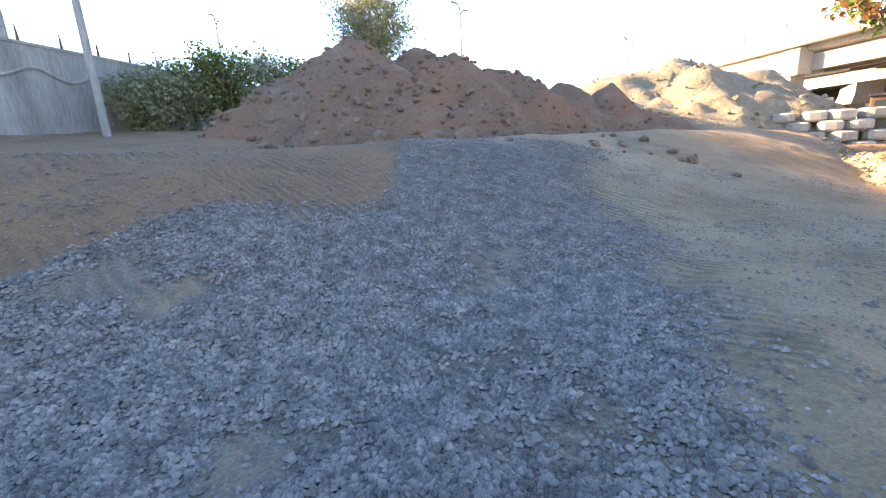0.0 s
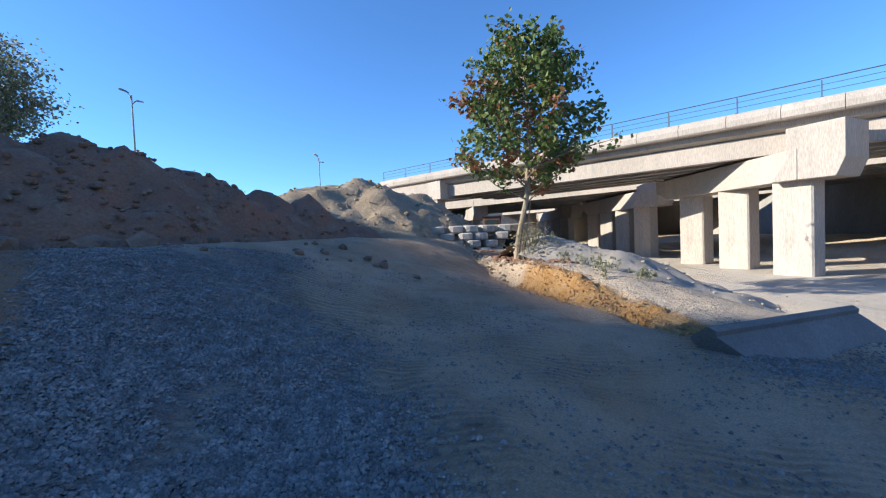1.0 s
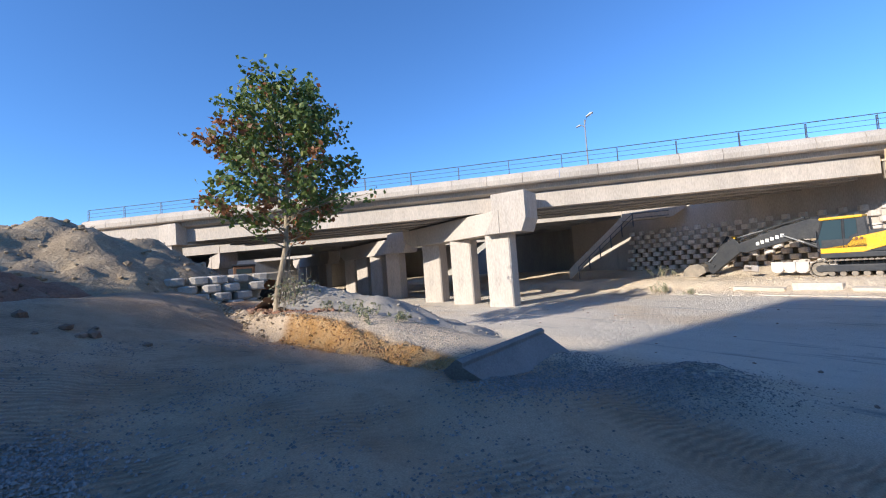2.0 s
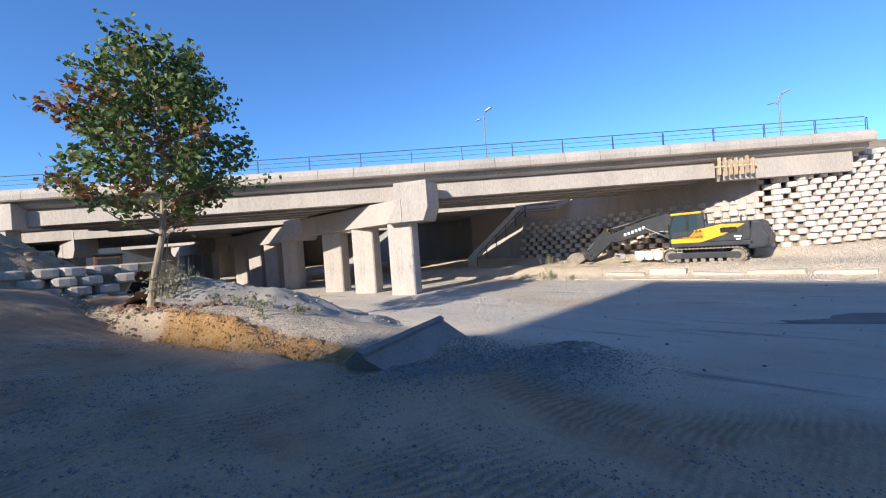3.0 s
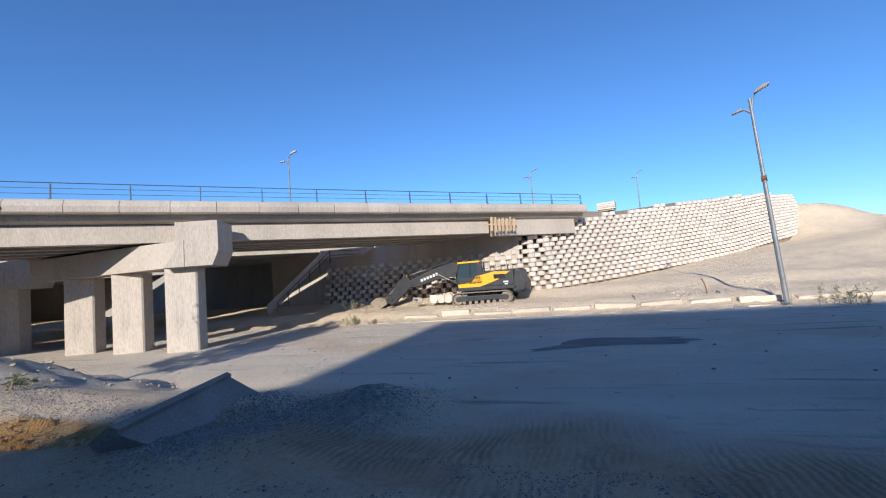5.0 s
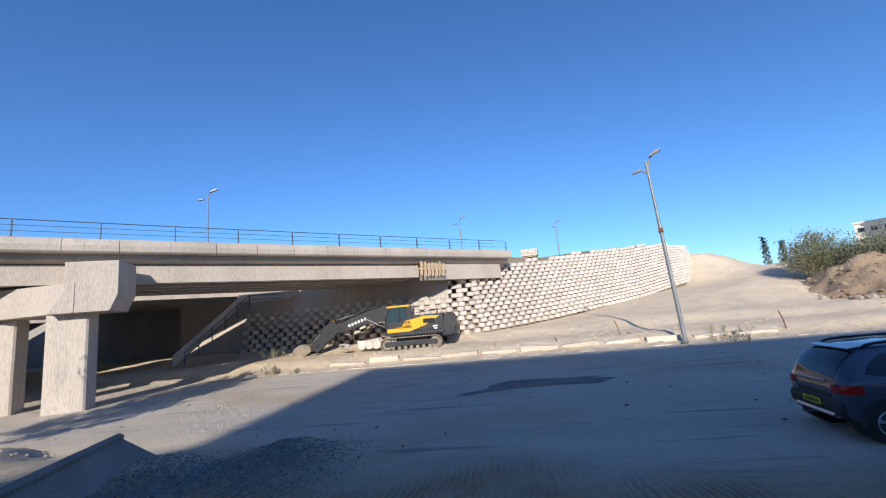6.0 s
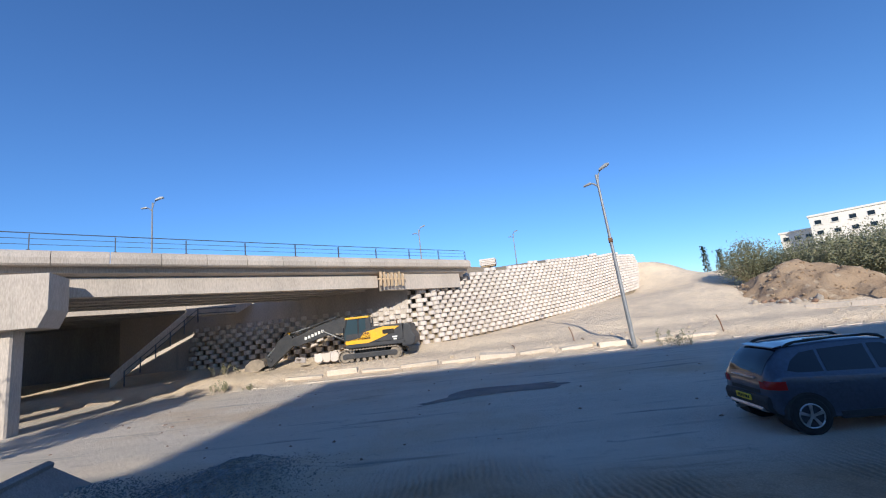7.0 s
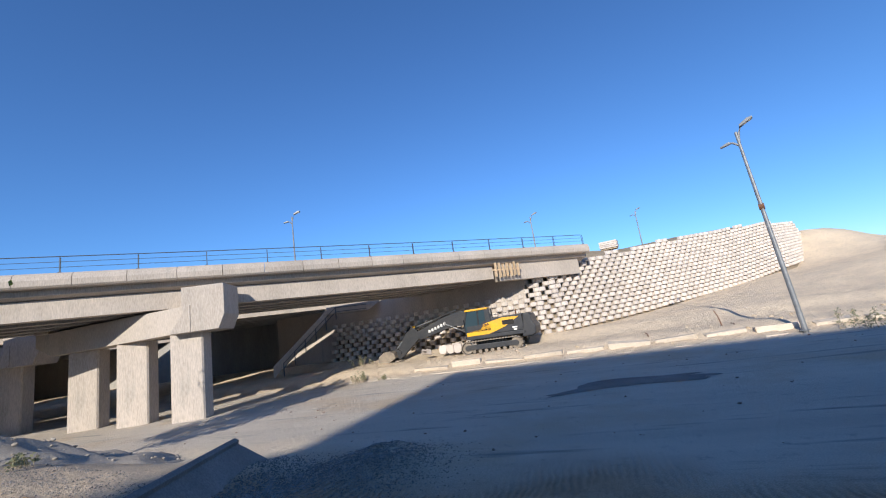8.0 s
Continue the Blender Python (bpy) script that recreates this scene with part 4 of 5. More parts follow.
        part("mirror", boxes((0.78, sgn * 1.02 - 0.1, 1.0, 0.9, sgn * 1.02 + 0.1, 1.16), bevel=0.04), "carpaint", body)
        # lamp that wraps round the corner, following the body
        g = bmesh.new()
        grid = []
        for x in np.linspace(-2.035, -1.78, 8):
            row = []
            for z in np.linspace(0.83, 0.985, 5):
                half = [p for p in half_ring(x) if p.x > 0.3]
                row.append(g.verts.new((x - 0.008, sgn * (float(np.interp(z, [p.y for p in half[6:]], [p.x for p in half[6:]])) + 0.008), z)))
            grid.append(row)
        for r0, r1 in zip(grid, grid[1:]):
            for k in range(4):
                g.faces.new((r0[k], r1[k], r1[k + 1], r0[k + 1]))
        back = [[g.verts.new((-2.062, sgn * y, z)) for z in np.linspace(0.83, 0.965, 5)] for y in (0.54, 0.66, 0.735)]
        for r0, r1 in zip(back, back[1:] + [grid[0]]):
            for k in range(4):
                g.faces.new((r0[k], r1[k], r1[k + 1], r0[k + 1]))
        bmesh.ops.recalc_face_normals(g, faces=g.faces[:])
        if sum((f.normal.y * sgn - f.normal.x) for f in g.faces) < 0:
            bmesh.ops.reverse_faces(g, faces=g.faces[:])
        part("tail_light", g, "redlens", body, "dark red wrap-round lamp", smooth=True)
        for x in (-1.5, 1.3):
            arch = [(0.42 * math.cos(q), 0.35 + 0.42 * math.sin(q)) for q in np.linspace(-0.15, math.pi + 0.15, 21)]
            inner = [(p * 0.86, 0.35 + (q - 0.35) * 0.86) for p, q in arch]
            g = bmesh.new()
            y0, y1 = sgn * 0.86, sgn * 0.962
            ro = [[g.verts.new((x + p, y, q)) for p, q in ring] for ring, y in ((arch, y0), (arch, y1), (inner, y1 - sgn * 0.012), (inner, y0))]
            for ra, rb in ((0, 1), (1, 2), (2, 3)):
                for i in range(20):
                    g.faces.new((ro[ra][i], ro[ra][i + 1], ro[rb][i + 1], ro[rb][i]))
            bmesh.ops.recalc_face_normals(g, faces=g.faces[:])
            part("wheel_arch", g, "plastic", body)
            part("wheel_well", tube([(x, sgn * 0.5, 0.36), (x, sgn * 0.953, 0.36)], 0.372, 24), "rubber", body)
            wh = part("wheel", tube([(x, sgn * 0.74, 0.345), (x, sgn * 0.76, 0.345), (x, sgn * 0.94, 0.345), (x, sgn * 0.965, 0.345)], [0.31, 0.345, 0.345, 0.31], 28), "rubber", c)
            part("rim", tube([(x, sgn * 0.95, 0.345), (x, sgn * 0.968, 0.345)], [0.225, 0.225], 24), "dark", wh)
            part("hub", tube([(x, sgn * 0.96, 0.345), (x, sgn * 0.985, 0.345)], [0.055, 0.045], 14), "alloy", wh)
            for k in range(5):
                ang = 2 * math.pi * k / 5 + 0.3
                d = Vector((math.cos(ang), 0, math.sin(ang)))
                e = Vector((-math.sin(ang), 0, math.cos(ang)))
                o = Vector((x, sgn * 0.97, 0.345))
                g = bmesh.new()
                vs = [g.verts.new(o + v) for v in (d * 0.03 + e * 0.02, d * 0.215 + e * 0.034, d * 0.215 - e * 0.034, d * 0.03 - e * 0.02)]
                vs2 = [g.verts.new(v.co + Vector((0, sgn * 0.014, 0))) for v in vs]
                g.faces.new(vs)
                g.faces.new(vs2[::-1])
                for i in range(4):
                    g.faces.new((vs[i], vs[(i + 1) % 4], vs2[(i + 1) % 4], vs2[i]))
                bmesh.ops.recalc_face_normals(g, faces=g.faces[:])
                part("spoke", g, "alloy", wh)
            part("rim_edge", tube([(x + 0.215 * math.cos(q), sgn * 0.973, 0.345 + 0.215 * math.sin(q)) for q in np.linspace(0, 6.2832, 25)], 0.014, 6), "alloy", wh)
    # tail: window lying on the sloping hatch
    g = bmesh.new()
    rows = []
    for x in np.linspace(-2.0, -1.63, 9):
        roof = float(np.interp(x, xs, tab[2]))
        wr = float(np.interp(x, xs, tab[4])) * 0.9
        rows.append([g.verts.new((x - 0.012, wr * f, roof + 0.012 - 0.03 * abs(f) ** 4)) for f in np.linspace(-1, 1, 9)])
    for r0, r1 in zip(rows, rows[1:]):
        for k in range(8):
            g.faces.new((r0[k], r0[k + 1], r1[k + 1], r1[k]))
    bmesh.ops.recalc_face_normals(g, faces=g.faces[:])
    if sum(f.normal.z for f in g.faces) < 0:
        bmesh.ops.reverse_faces(g, faces=g.faces[:])
    part("rear_window", g, "glass", body, smooth=True)
    part("roof_spoiler", prism([(-1.68, 1.57), (-1.67, 1.59), (-1.5, 1.618), (-1.5, 1.58)], -0.57, 0.57, "y", 0.008), "carpaint", body)
    part("rear_bumper", prism([(-2.1, 0.46), (-2.12, 0.6), (-2.08, 0.7), (-1.95, 0.7), (-1.95, 0.36), (-2.04, 0.38)], -0.76, 0.76, "y", 0.045), "plastic", body)
    part("bumper_guard", prism([(-2.13, 0.42), (-2.11, 0.47), (-2.0, 0.47), (-2.0, 0.36), (-2.06, 0.37)], -0.58, 0.58, "y", 0.015), "alloy", body, "silver skid plate")
    part("trim_strip", boxes((-2.08, -0.4, 1.0, -2.02, 0.4, 1.025), bevel=0.008), "alloy", body)
    part("tailgate_recess", boxes((-2.065, -0.5, 0.72, -2.04, 0.5, 0.8), bevel=0.008), "plastic", body)
    plate = part("number_plate", boxes((-2.135, -0.26, 0.55, -2.115, 0.26, 0.66)), "yellowplate", body)
    part("plate_marks", boxes(*[(-2.139, -0.21 + k * 0.062, 0.575, -2.135, -0.17 + k * 0.062, 0.635) for k in range(7)]), "rubber", plate)
    part("exhaust", tube([(-2.1, 0.45, 0.3), (-1.8, 0.45, 0.31)], 0.035, 10), "alloy", body)
    return c


car()


# ---------------------------------------------------------------- trees and bushes
def leaves(bm, centre, spread, n, size, rng):
    """A loose clump of small folded leaves."""
    for _ in range(n):
        p = Vector(centre) + Vector((rng.gauss(0, spread), rng.gauss(0, spread), rng.gauss(0, spread * 0.8)))
        d = Vector((rng.uniform(-1, 1), rng.uniform(-1, 1), rng.uniform(-1, 0.5))).normalized()
        e = d.cross(Vector((rng.uniform(-1, 1), rng.uniform(-1, 1), rng.uniform(-1, 1)))).normalized()
        up = d.cross(e)
        s = size * rng.uniform(0.65, 1.25)
        a, b, c, f = (bm.verts.new(p + v) for v in (d * -s * 0.5, e * s * 0.42 + up * s * 0.1, d * s * 0.62, e * -s * 0.42 + up * s * 0.1))
        bm.faces.new((a, b, c))
        bm.faces.new((a, c, f))


def poplar():
    rng = random.Random(5)
    t = thing("poplar_tree", "young poplar with green leaves, some turning red, on the sandy berm", "tree")
    base = Vector((11.6, 9.55, 1.42))
    path = [base, base + Vector((0.05, -0.05, 0.8)), base + Vector((0.25, -0.3, 2.2)), base + Vector((0.3, -0.45, 4.2)), base + Vector((0.3, -0.4, 6.2)), base + Vector((0.32, -0.4, 7.3))]
    trunk = part("trunk", tube(path, [0.14, 0.1, 0.085, 0.07, 0.045, 0.015], 10), "bark", t)
    for dx, dy in ((0.2, -0.12),):
        part("stem", tube([base + Vector((dx, dy, 0)), base + Vector((dx * 1.6, dy * 1.6, 0.9)), base + Vector((0.2 + dx, -0.2 + dy * 1.3, 2.2))], [0.04, 0.03, 0.015], 6), "bark", trunk)
    lb, rb, twigs = bmesh.new(), bmesh.new(), bmesh.new()

    def on(h):
        for a, b in zip(path, path[1:]):
            if a.z <= h <= b.z:
                return a.lerp(b, (h - a.z) / (b.z - a.z))
        return path[-1]

    for k in range(46):
        f = k / 45
        h = base.z + 2.0 + 4.75 * f ** 0.9
        reach = (2.45 - 1.4 * f ** 1.5) * rng.uniform(0.7, 1.12) * (0.8 if f < 0.06 else 1.0)
        a = k * 2.4 + rng.uniform(-0.5, 0.5)
        lift = rng.uniform(0.3, 0.7) + 0.45 * f
        p = on(h)
        d = Vector((math.cos(a), math.sin(a), 0))
        q = p + d * reach * 0.55 + Vector((0, 0, reach * lift * 0.4))
        e = p + d * reach + Vector((0, 0, reach * lift))
        part("limb", tube([p, q, e], [0.035, 0.02, 0.006], 5), "bark", trunk)
        for j in range(5):
            g = q.lerp(e, j / 4) if j else p.lerp(q, 0.6)
            side = Vector((-d.y, d.x, 0)) * (1 if j % 2 else -1)
            tip = g + (side * rng.uniform(0.15, 0.5) + d * rng.uniform(0, 0.25) + Vector((0, 0, rng.uniform(0.1, 0.5)))) * (0.65 + 0.35 * reach / 2.2)
            tube([g, tip], [0.01, 0.004], 4, twigs)
            # red leaves gather low on the sunny side
            turning = f < 0.5 and rng.random() < (0.42 if math.sin(a) > 0.1 else 0.06)
            for c in (g.lerp(tip, 0.45), tip):
                leaves(rb if turning else lb, c, 0.17, 22 if f < 0.5 else 16, 0.17, rng)
    # the long low bough
    p = on(base.z + 3.1)
    e = Vector((12.2, 6.1, 5.1))
    part("limb", tube([p, p.lerp(e, 0.5) + Vector((0, 0, 0.15)), e], [0.05, 0.03, 0.01], 6), "bark", trunk)
    for j in range(5):
        leaves(lb, p.lerp(e, 0.45 + 0.14 * j), 0.16, 13, 0.15, rng)
    tagged(part("twigs", twigs, "bark", t), kind="stuff")
    part("crown", lb, "leaf", t)
    part("turning_leaves", rb, "redleaf", t, "leaves turning red and brown")
    # suckers round the foot
    sb = bmesh.new()
    st = bmesh.new()
    for k in range(64):
        a, r = rng.uniform(0, 6.28), rng.uniform(0.1, 0.95)
        p = base + Vector((math.cos(a) * r * 0.7 + 0.3, math.sin(a) * r * 0.7 - 0.4, 0.1))
        e = p + Vector((rng.uniform(-0.3, 0.4), rng.uniform(-0.4, 0.2), rng.uniform(0.4, 1.7)))
        tube([p, e], [0.012, 0.004], 4, st)
        leaves(sb, p.lerp(e, 0.6), 0.18, 7, 0.09, rng)
    tagged(part("undergrowth", st, "bark", t), kind="stuff")
    part("low_leaves", sb, "olive", t)


poplar()


def weeds(name, label, centre, radius, n, tall, seed, mat="olive"):
    rng = random.Random(seed)
    t = thing(name, label, "plant")
    st, lv = bmesh.new(), bmesh.new()
    for _ in range(n):
        a, r = rng.uniform(0, 6.28), radius * math.sqrt(rng.random())
        x, y = centre[0] + r * math.cos(a), centre[1] + r * math.sin(a)
        p = Vector((x, y, height(x, y) - 0.05))
        e = p + Vector((rng.gauss(0, 0.25), rng.gauss(0, 0.25), 1)) * tall * rng.uniform(0.5, 1.1)
        tube([p, p.lerp(e, 0.5), e], [0.012, 0.008, 0.003], 4, st)
        for f in (0.5, 0.75, 0.95):
            leaves(lv, p.lerp(e, f), tall * 0.09, 5, 0.06 + tall * 0.03, rng)
    tagged(part("stems", st, "bark", t), kind="stuff")
    tagged(part("leaves", lv, mat, t), kind="stuff")


weeds("weed", "straggling dusty weeds along the sandy berm", (11.6, 6.6), 1.2, 26, 0.4, 1)
weeds("weed", "straggling dusty weeds along the sandy berm", (10.2, 5.0), 0.8, 18, 0.3, 2)
weeds("weed", "dry low bush beside the kerb", (27.2, -4.6), 0.5, 16, 0.6, 3)
weeds("weed", "dry low bush beside the kerb", (26.2, -5.9), 0.3, 8, 0.35, 8)
weeds("weed", "dry scrub round the foot of the lamp post", (10.6, -24.0), 1.3, 22, 0.7, 4)
weeds("weed", "dry scrub on the bank under the bridge", (33.5, -6.0), 0.9, 16, 0.8, 6)


def broad_tree(name, label, base, hgt, rad, clumps, per, size, mat, seed, trunk_share=0.35):
    rng = random.Random(seed)
    t = thing(name, label, "tree")
    b = Vector(base)
    top = b + Vector((rng.uniform(-0.3, 0.3), rng.uniform(-0.3, 0.3), hgt * trunk_share))
    trunk = part("trunk", tube([b - Vector((0, 0, 0.4)), b.lerp(top, 0.5) + Vector((0.1, 0.05, 0)), top], [hgt * 0.035, hgt * 0.028, hgt * 0.02], 8), "bark", t)
    lb = bmesh.new()
    cen = b + Vector((0, 0, hgt * (0.5 + trunk_share * 0.35)))
    for k in range(clumps):
        d = Vector((rng.gauss(0, 1), rng.gauss(0, 1), rng.gauss(0, 0.8))).normalized() * rng.uniform(0.45, 1.0)
        p = cen + Vector((d.x * rad, d.y * rad, d.z * hgt * (0.5 - trunk_share * 0.35)))
        if k % 5 == 0:
            part("limb", tube([top, top.lerp(p, 0.55) + Vector((0, 0, 0.15)), p], [hgt * 0.014, hgt * 0.009, hgt * 0.003], 5), "bark", trunk)
        leaves(lb, p, rad * 0.2, per, size, rng)
    part("crown", lb, mat, t)
    return t


broad_tree("broad_tree", "grey-green tree standing behind the soil heap", (-3.2, 26.5, 3.0), 9.6, 2.1, 170, 55, 0.14, "olive", 11, 0.5)
for k, (x, y, z, hh, rr) in enumerate(((-11.9, 20.5, 4.3, 3.0, 1.6), (-10.4, 21.8, 4.3, 4.2, 1.7), (-8.9, 22.8, 4.3, 4.1, 1.7), (-7.3, 24.4, 4.3, 3.6, 1.6), (-12.4, 19.0, 4.2, 2.5, 1.3))):
    broad_tree("bush", "dense green bush in front of the old boundary wall", (x, y, z - 0.6), hh, rr, 90, 60, 0.15, "leaf" if k % 2 else "olive", 20 + k, 0.15)
for k, (x, y, hh, rr) in enumerate(((17.4, -62, 7.0, 2.7), (13.8, -64, 5.4, 3.2), (10.2, -61, 5.8, 3.6), (6.4, -60, 6.0, 3.8), (2.2, -60, 6.0, 4.0), (-2.6, -59, 6.0, 4.0), (7.0, -56, 4.6, 3.0), (3.0, -55, 4.4, 3.2), (-1.4, -55, 4.6, 3.4))):
    broad_tree("scrub_tree", "dusty olive-green scrub tree behind the bank", (x, y, 1.6), hh, rr, 150, 60, 0.17, "olive", 40 + k, 0.2)


def cypress(x, y, z, hgt, seed):
    rng = random.Random(seed)
    t = thing("cypress_tree", "slim dark cypress far beyond the bank", "tree")
    part("trunk", tube([(x, y, z), (x, y, z + hgt * 0.9)], [0.2, 0.03], 6), "bark", t)
    lb = bmesh.new()
    for k in range(40):
        f = k / 39
        a = k * 2.4
        r = 0.75 * math.sin(math.pi * min(1, f * 0.85 + 0.12)) + 0.05
        leaves(lb, (x + r * math.cos(a) * 0.7, y + r * math.sin(a) * 0.7, z + 0.4 + hgt * f * 0.97), 0.25, 14, 0.4, rng)
    part("crown", lb, "conifer", t)


cypress(42.7, -120.0, 4.0, 10.2, 3)
cypress(40.0, -122.0, 4.0, 8.8, 4)


# ---------------------------------------------------------------- loose things on the site
def tipped_barrier():
    """A concrete barrier unit lying tilted, its broad face towards the site."""
    t = thing("concrete_barrier", "grey concrete barrier unit lying tilted at the foot of the ramp", "barrier")
    a, b, c = Vector((6.45, 2.0, 1.05)), Vector((10.15, 1.0, 0.93)), Vector((10.85, 0.2, 0.16))
    along_u = (b - a).normalized()
    down = (c - b)
    down = down / 1.16
    out = along_u.cross(down).normalized()
    if out.dot(-a) < 0:
        out = -out
    prof = [(0.0, 0.05), (0.03, 0.07), (0.12, 0.07), (0.17, 0.0), (0.98, -0.02), (1.12, -0.09), (1.16, -0.14), (1.16, -0.4), (0.1, -0.3), (0.0, -0.24)]
    bm = bmesh.new()
    L = (b - a).length
    rings = []
    for k in range(9):
        o = a + along_u * (L * k / 8)
        rings.append([bm.verts.new(o + down * u + out * v) for u, v in prof])
    n = len(prof)
    for r, q in zip(rings, rings[1:]):
        for i in range(n):
            bm.faces.new((r[i], r[(i + 1) % n], q[(i + 1) % n], q[i]))
    bm.faces.new(rings[0])
    bm.faces.new(rings[-1][::-1])
    bmesh.ops.recalc_face_normals(bm, faces=bm.faces[:])
    part("body", bm, "barrier", t)
    return t


tipped_barrier()


def rocks():
    rng = random.Random(9)
    # along the foot of the soil heap
    spots = []
    for k in range(60):
        a = radians(rng.uniform(-38, 24))
        d = rng.uniform(10.4, 12.4)
        spots.append((d * -math.sin(a), d * math.cos(a), rng.uniform(0.05, 0.16)))
    spots += [(-1.2, 10.7, 0.4), (0.2, 10.9, 0.36), (1.0, 10.8, 0.34), (-2.6, 11.2, 0.42), (1.9, 10.3, 0.16), (1.5, 9.6, 0.11), (1.8, 9.0, 0.1), (2.3, 10.6, 0.2), (3.0, 11.2, 0.2)]
    for x, y, s in spots:
        bm = lump(bmesh.new(), (0, 0, 0), s, rng, 0.75, 1)
        tagged(part("rock", bm, "rock", m=pose(x, y, height(x, y) + s * 0.2)), "rough brown rock at the foot of the soil heap", "rock", group="rocks by the heap")


def clods(name, label, source, n, small, big, mat, seed, keep=lambda p: True):
    """Loose lumps lying on a heap's surface."""
    rng = random.Random(seed)
    pts = [p for p in source if keep(p)]
    bm = bmesh.new()
    for _ in range(n):
        p = rng.choice(pts)
        s = small + (big - small) * rng.random() ** 3
        lump(bm, (p[0] + rng.uniform(-0.12, 0.12), p[1] + rng.uniform(-0.12, 0.12), p[2] + s * 0.1), s, rng, 0.75, 1)
    tagged(part(name, bm, mat), label, "clods", kind="stuff")


rocks()
heap = [v.co.copy() for v in bpy.data.objects["soil_mound"].data.vertices]
clods("clods", "clods and stones on the red-brown soil heap", heap, 1500, 0.02, 0.13, "redsoil", 31, lambda p: p.y < 17)
clods("stones", "broken stones in the lower part of the soil heap", heap, 300, 0.03, 0.2, "rock", 32, lambda p: p.y < 14.5 and p.z < 4.2)
heap = [v.co.copy() for v in bpy.data.objects["earth_mound"].data.vertices]
clods("clods", "clods on the brown rubbly earth heap", heap, 450, 0.04, 0.2, "browsoil", 33, lambda p: p.y > -48)
heap = [v.co.copy() for v in bpy.data.objects["tan_mound"].data.vertices]
clods("clods", "clods on the pale tan soil heap", heap, 700, 0.03, 0.2, "tansoil", 34)


def bank_points(s0, s1, lo, hi, seed):
    rng = random.Random(seed)
    out = []
    for _ in range(1500):
        s, k = rng.uniform(s0, s1), rng.uniform(lo, hi)
        o = berm_edge(s) + 0.2 * fbm(s, 0, 9, 0.9) + k
        p = at_road(s, o)
        out.append((p.x, p.y, height(p.x, p.y)))
    return out


heap = [v.co.copy() for v in bpy.data.objects["sand_mound"].data.vertices]
clods("stones", "stones and lumps on the grey sand heap", heap, 700, 0.012, 0.07, "greysand", 40)
clods("clods", "crumbled orange clay on the cut face of the berm", bank_points(6.6, 12.6, -0.05, 0.45, 1), 1500, 0.01, 0.04, "orangesoil", 35)
clods("clods", "red soil tipped on top of the berm", bank_points(12.8, 18.5, 0.7, 1.9, 2), 900, 0.03, 0.15, "redsoil", 36)
clods("clods", "pale crumbled edge of the berm", bank_points(12.8, 22.0, -0.1, 0.5, 3), 900, 0.015, 0.07, "tansoil", 37)


def verge_points(n, seed):
    rng = random.Random(seed)
    out = []
    for _ in range(n):
        s, o = rng.uniform(-30, 12), KERB + rng.uniform(0.3, 7.0) * rng.random()
        p = at_road(s, o)
        out.append((p.x, p.y, height(p.x, p.y)))
    return out


clods("clods", "pale lumps and broken concrete along the verge", verge_points(900, 5), 330, 0.02, 0.13, "palesoil", 38)
clods("stones", "small stones strewn over the dusty road edge", [(*at_road(s, o).xy, 0.0) for s, o in [(random.uniform(-12, 16), random.uniform(8, 23)) for _ in range(400)]], 260, 0.01, 0.06, "rock", 39)


